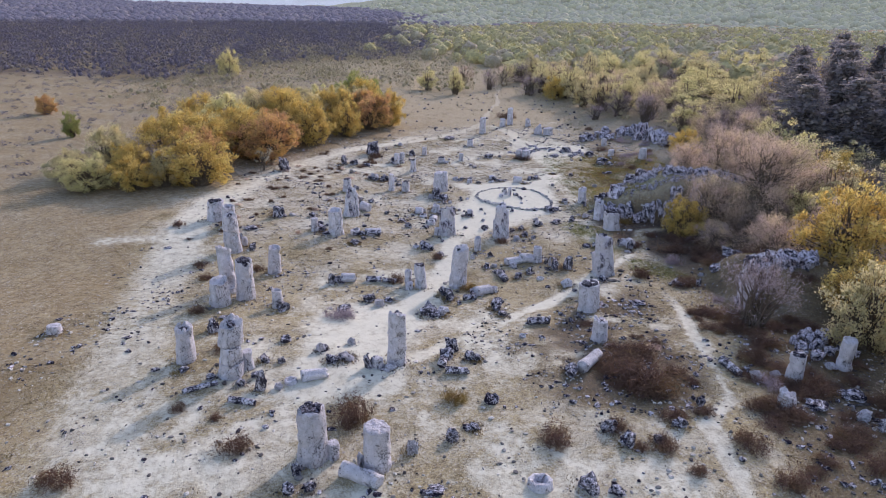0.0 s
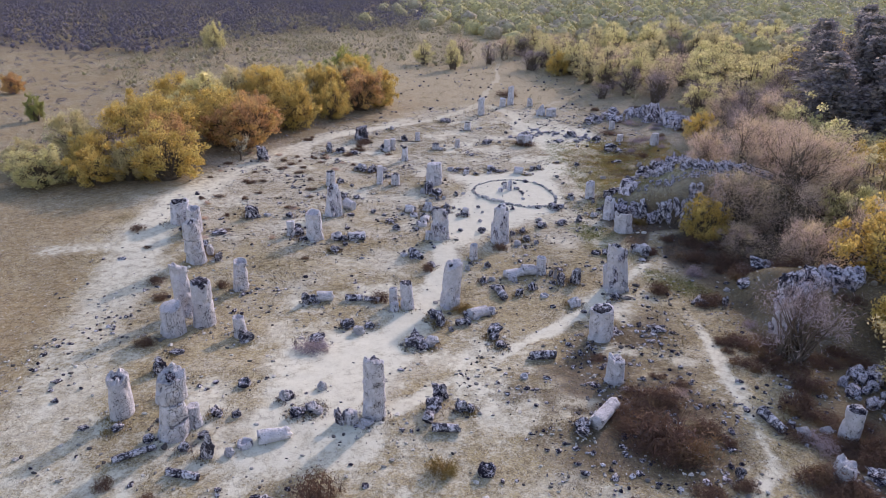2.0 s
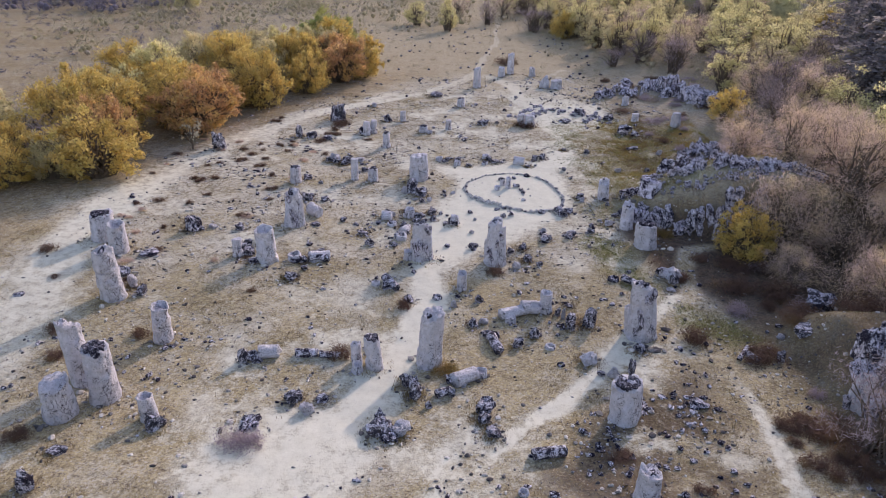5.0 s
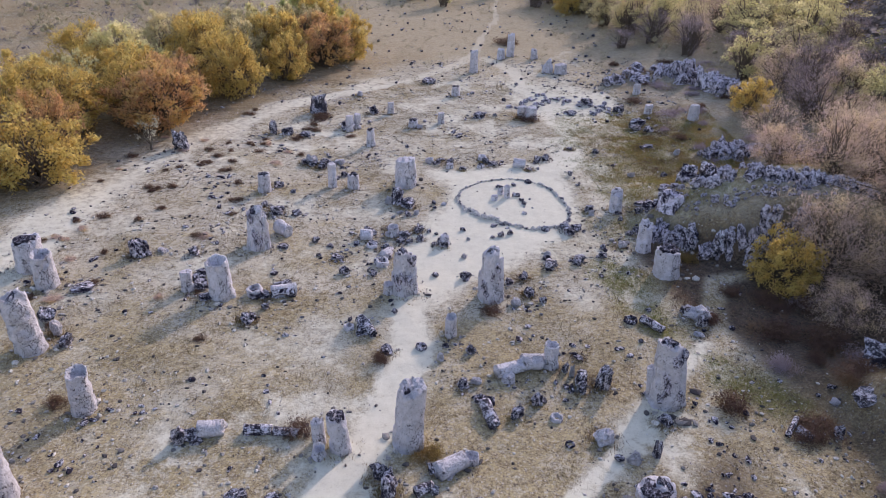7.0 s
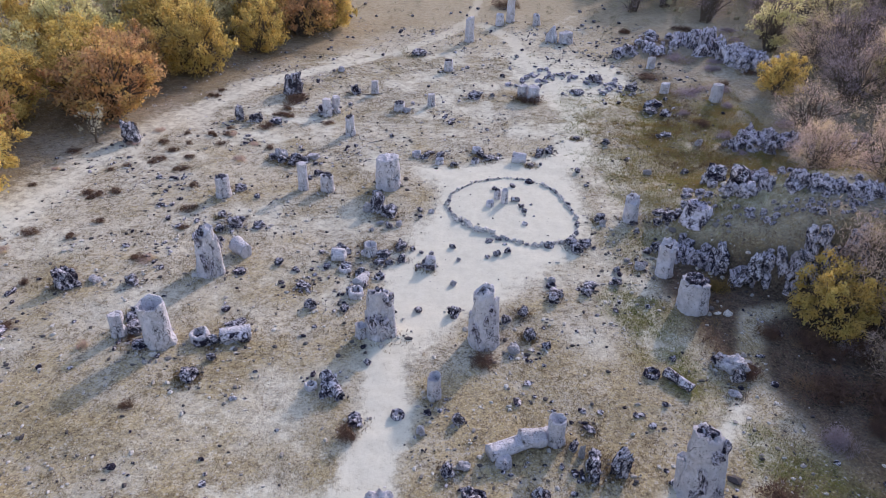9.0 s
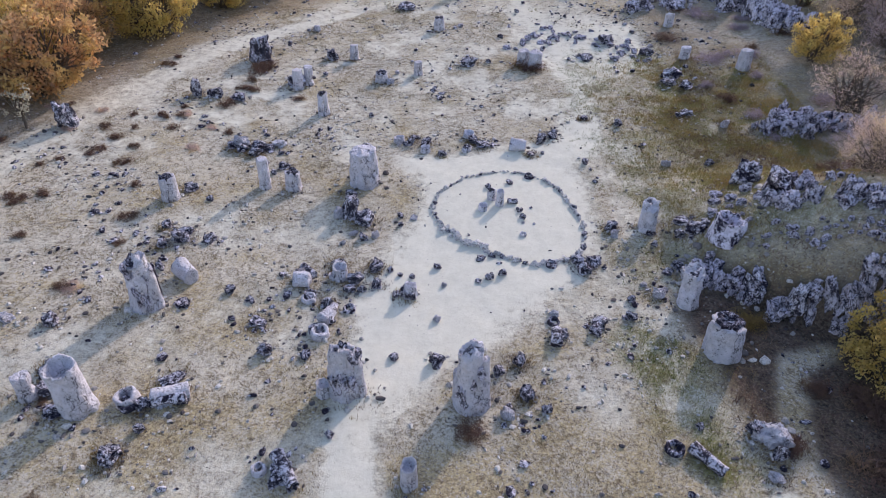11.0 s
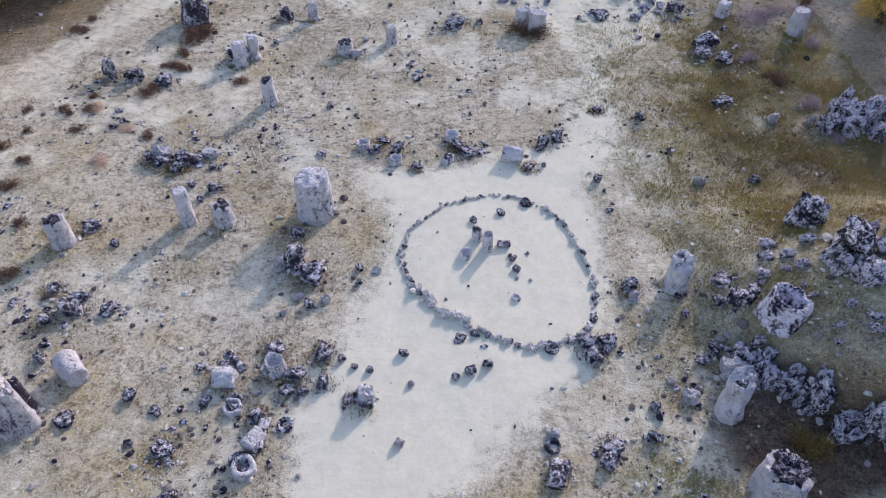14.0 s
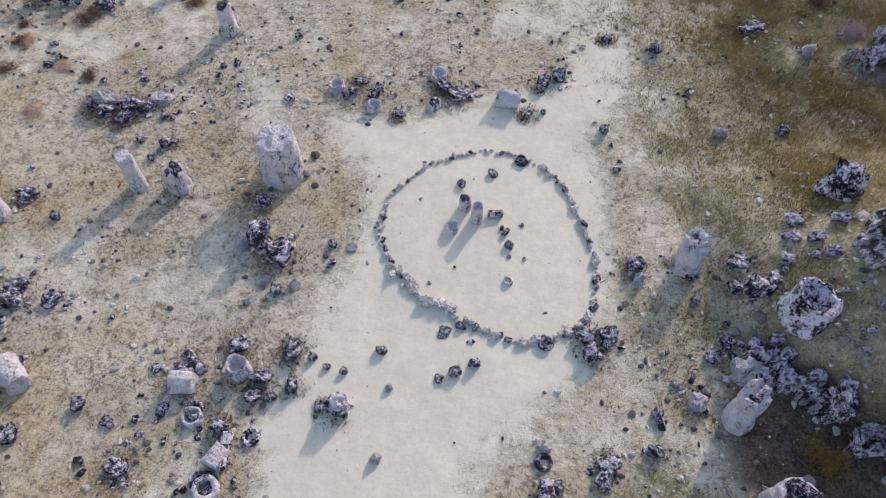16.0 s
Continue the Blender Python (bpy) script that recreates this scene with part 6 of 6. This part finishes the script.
def scatter(n, box, keep, seed):
    r = np.random.default_rng(seed)
    x, y = r.uniform(box[0], box[1], n), r.uniform(box[2], box[3], n)
    ok = r.random(n) < keep(x, y)
    return x[ok], y[ok], r


def stony(x, y):
    s, _, c = cover(x, y)
    lumps = sm(0.42, 0.66, fbm(x, y, 3.2, 80))
    return np.clip((0.12 + 0.88 * lumps) * (1 - 0.93 * sm(0.45, 0.9, s)) * (0.7 + 0.3 * c) * (1 - 0.9 * sm(0.3, 0.7, c) * sm(48, 52, y)), 0, 1)




def strew(name, label, x, y, size, r, material=PEBBLE):
    """Small angular stones, joined."""
    n = len(x)
    jit = ICO[None] * (1 + r.uniform(-0.35, 0.35, (n, len(ICO), 1))) * r.uniform(0.55, 1.3, (n, 1, 3)) * size[:, None, None]
    jit[:, :, 2] *= 0.6
    pos = np.stack([x, y, height(x, y) + size * 0.2], 1)[:, None, :]
    f = (ICOF[None] + (np.arange(n) * len(ICO))[:, None, None]).reshape(-1, 3)
    me = mesh_of(name, (jit + pos).reshape(-1, 3), f)
    me.materials.append(material)
    tagged(new(name, me), label, "stones", kind="stuff")


x, y, r = scatter(70000, (-24, 26, 18, 112), stony, 3)
strew("loose_stones", "small grey stones strewn over dry ground", x, y, 0.025 + 0.10 * r.random(len(x)) ** 4, r)
x, y, r = scatter(21000, (-24, 26, 18, 112), lambda x, y: stony(x, y) * sm(0.5, 0.68, fbm(x, y, 1.7, 85)), 8)
strew("rubble_patches", "patches of fist-sized dark rubble on dry ground", x, y, 0.07 + 0.15 * r.random(len(x)) ** 2, r, ROCK_STONE)
x, y, r = scatter(6500, (3, 19, 20, 46), lambda x, y: 0.9 * cover(x, y)[2] * sm(0.4, 0.55, fbm(x, y, 1.3, 86)), 9)
strew("scrub_rubble", "dark angular rubble between dry weeds", x, y, 0.04 + 0.16 * r.random(len(x)) ** 3, r, ROCK_STONE)
foot = np.repeat(np.array(FEET), 14, axis=0)
a, d = r.uniform(0, math.tau, len(foot)), foot[:, 2] * r.uniform(1.0, 2.2, len(foot))
strew("rubble", "broken stone rubble round the feet of the columns", foot[:, 0] + d * np.cos(a), foot[:, 1] + d * np.sin(a), foot[:, 2] * (0.08 + 0.22 * r.random(len(foot)) ** 2), r)


def tufts(name, label, key, x, y, r, blades, tall, wide=0.010):
    n = len(x) * blades
    bx, by = np.repeat(x, blades) + r.normal(0, 0.09, n), np.repeat(y, blades) + r.normal(0, 0.09, n)
    a, ln = r.uniform(0, math.tau, n), tall * r.uniform(0.5, 1.3, n)
    foot = np.column_stack([bx, by, height(bx, by) - 0.01])
    tip = foot + np.column_stack([np.cos(a) * ln * 0.6, np.sin(a) * ln * 0.6, ln])
    side = np.column_stack([-np.sin(a), np.cos(a), np.zeros(n)]) * wide
    v = np.stack([foot - side, foot + side, tip], 1).reshape(-1, 3)
    me = mesh_of(name, v, np.arange(3 * n).reshape(n, 3))
    me.materials.append(LEAVES[key])
    tagged(new(name, me), label, "grass", kind="stuff")


def grassy(x, y):
    s, gr, c = cover(x, y)
    return np.clip((0.15 + 0.85 * sm(0.45, 0.62, fbm(x, y, 2.4, 90))) * (1 - sm(0.25, 0.6, s)) * (1 - 0.92 * sm(0.3, 0.7, c) * sm(48, 52, y)), 0, 1)


x, y, r = scatter(230000, (-26, 24, 18, 100), grassy, 4)
tufts("dry_grass", "dry straw-coloured grass tufts on sandy ground", "straw", x, y, r, 5, 0.075)
foot = np.array(FEET)[r.random(len(FEET)) < 0.55]
foot = np.repeat(foot, 40, axis=0)
a, d = r.uniform(0, math.tau, len(foot)), foot[:, 2] * (0.95 + 1.1 * r.random(len(foot)) ** 1.6)
tufts("foot_grass", "brown weeds grown round the feet of the columns", "rust", foot[:, 0] + d * np.cos(a), foot[:, 1] + d * np.sin(a), r, 7, 0.09, 0.012)
foot = np.array(FEET)[r.random(len(FEET)) < 0.5]
foot = np.repeat(foot, 40, axis=0)
a, d = r.normal(3.9, 1.3, len(foot)), foot[:, 2] * (1.0 + 1.3 * r.random(len(foot)) ** 1.4)
tufts("tawny_grass", "tawny dry grass grown up beside the stones", "amber", foot[:, 0] + d * np.cos(a), foot[:, 1] + d * np.sin(a), r, 6, 0.13, 0.011)
x, y, r = scatter(90000, (10, 26, 44, 92), lambda x, y: cover(x, y)[1] * 0.6 * (1 - sm(0.2, 0.6, cover(x, y)[2])), 6)
tufts("green_grass", "short green grass along a path", "grass", x, y, r, 5, 0.10)
x, y, r = scatter(60000, (12, 28, 62, 92), lambda x, y: sm(-5.0, 2.0, within(x, y, HEATH)) * (0.12 + 0.88 * sm(0.42, 0.60, fbm(x, y, 1.6, 95))), 12)
tufts("heath_grass", "rough tawny and olive grass on a heath beside the mound", "gold_grass", x, y, r, 4, 0.14, 0.013)
x, y, r = scatter(26000, (13, 24, 56, 92), lambda x, y: (sm(-1.5, 2.0, within(x, y, HEATH)) + cover(x, y)[2]) * 0.5 * sm(0.46, 0.62, fbm(x, y, 1.3, 96)), 13)
tufts("brown_weeds", "dark brown withered weeds over the shaded ground", "rust", x, y, r, 4, 0.14, 0.015)
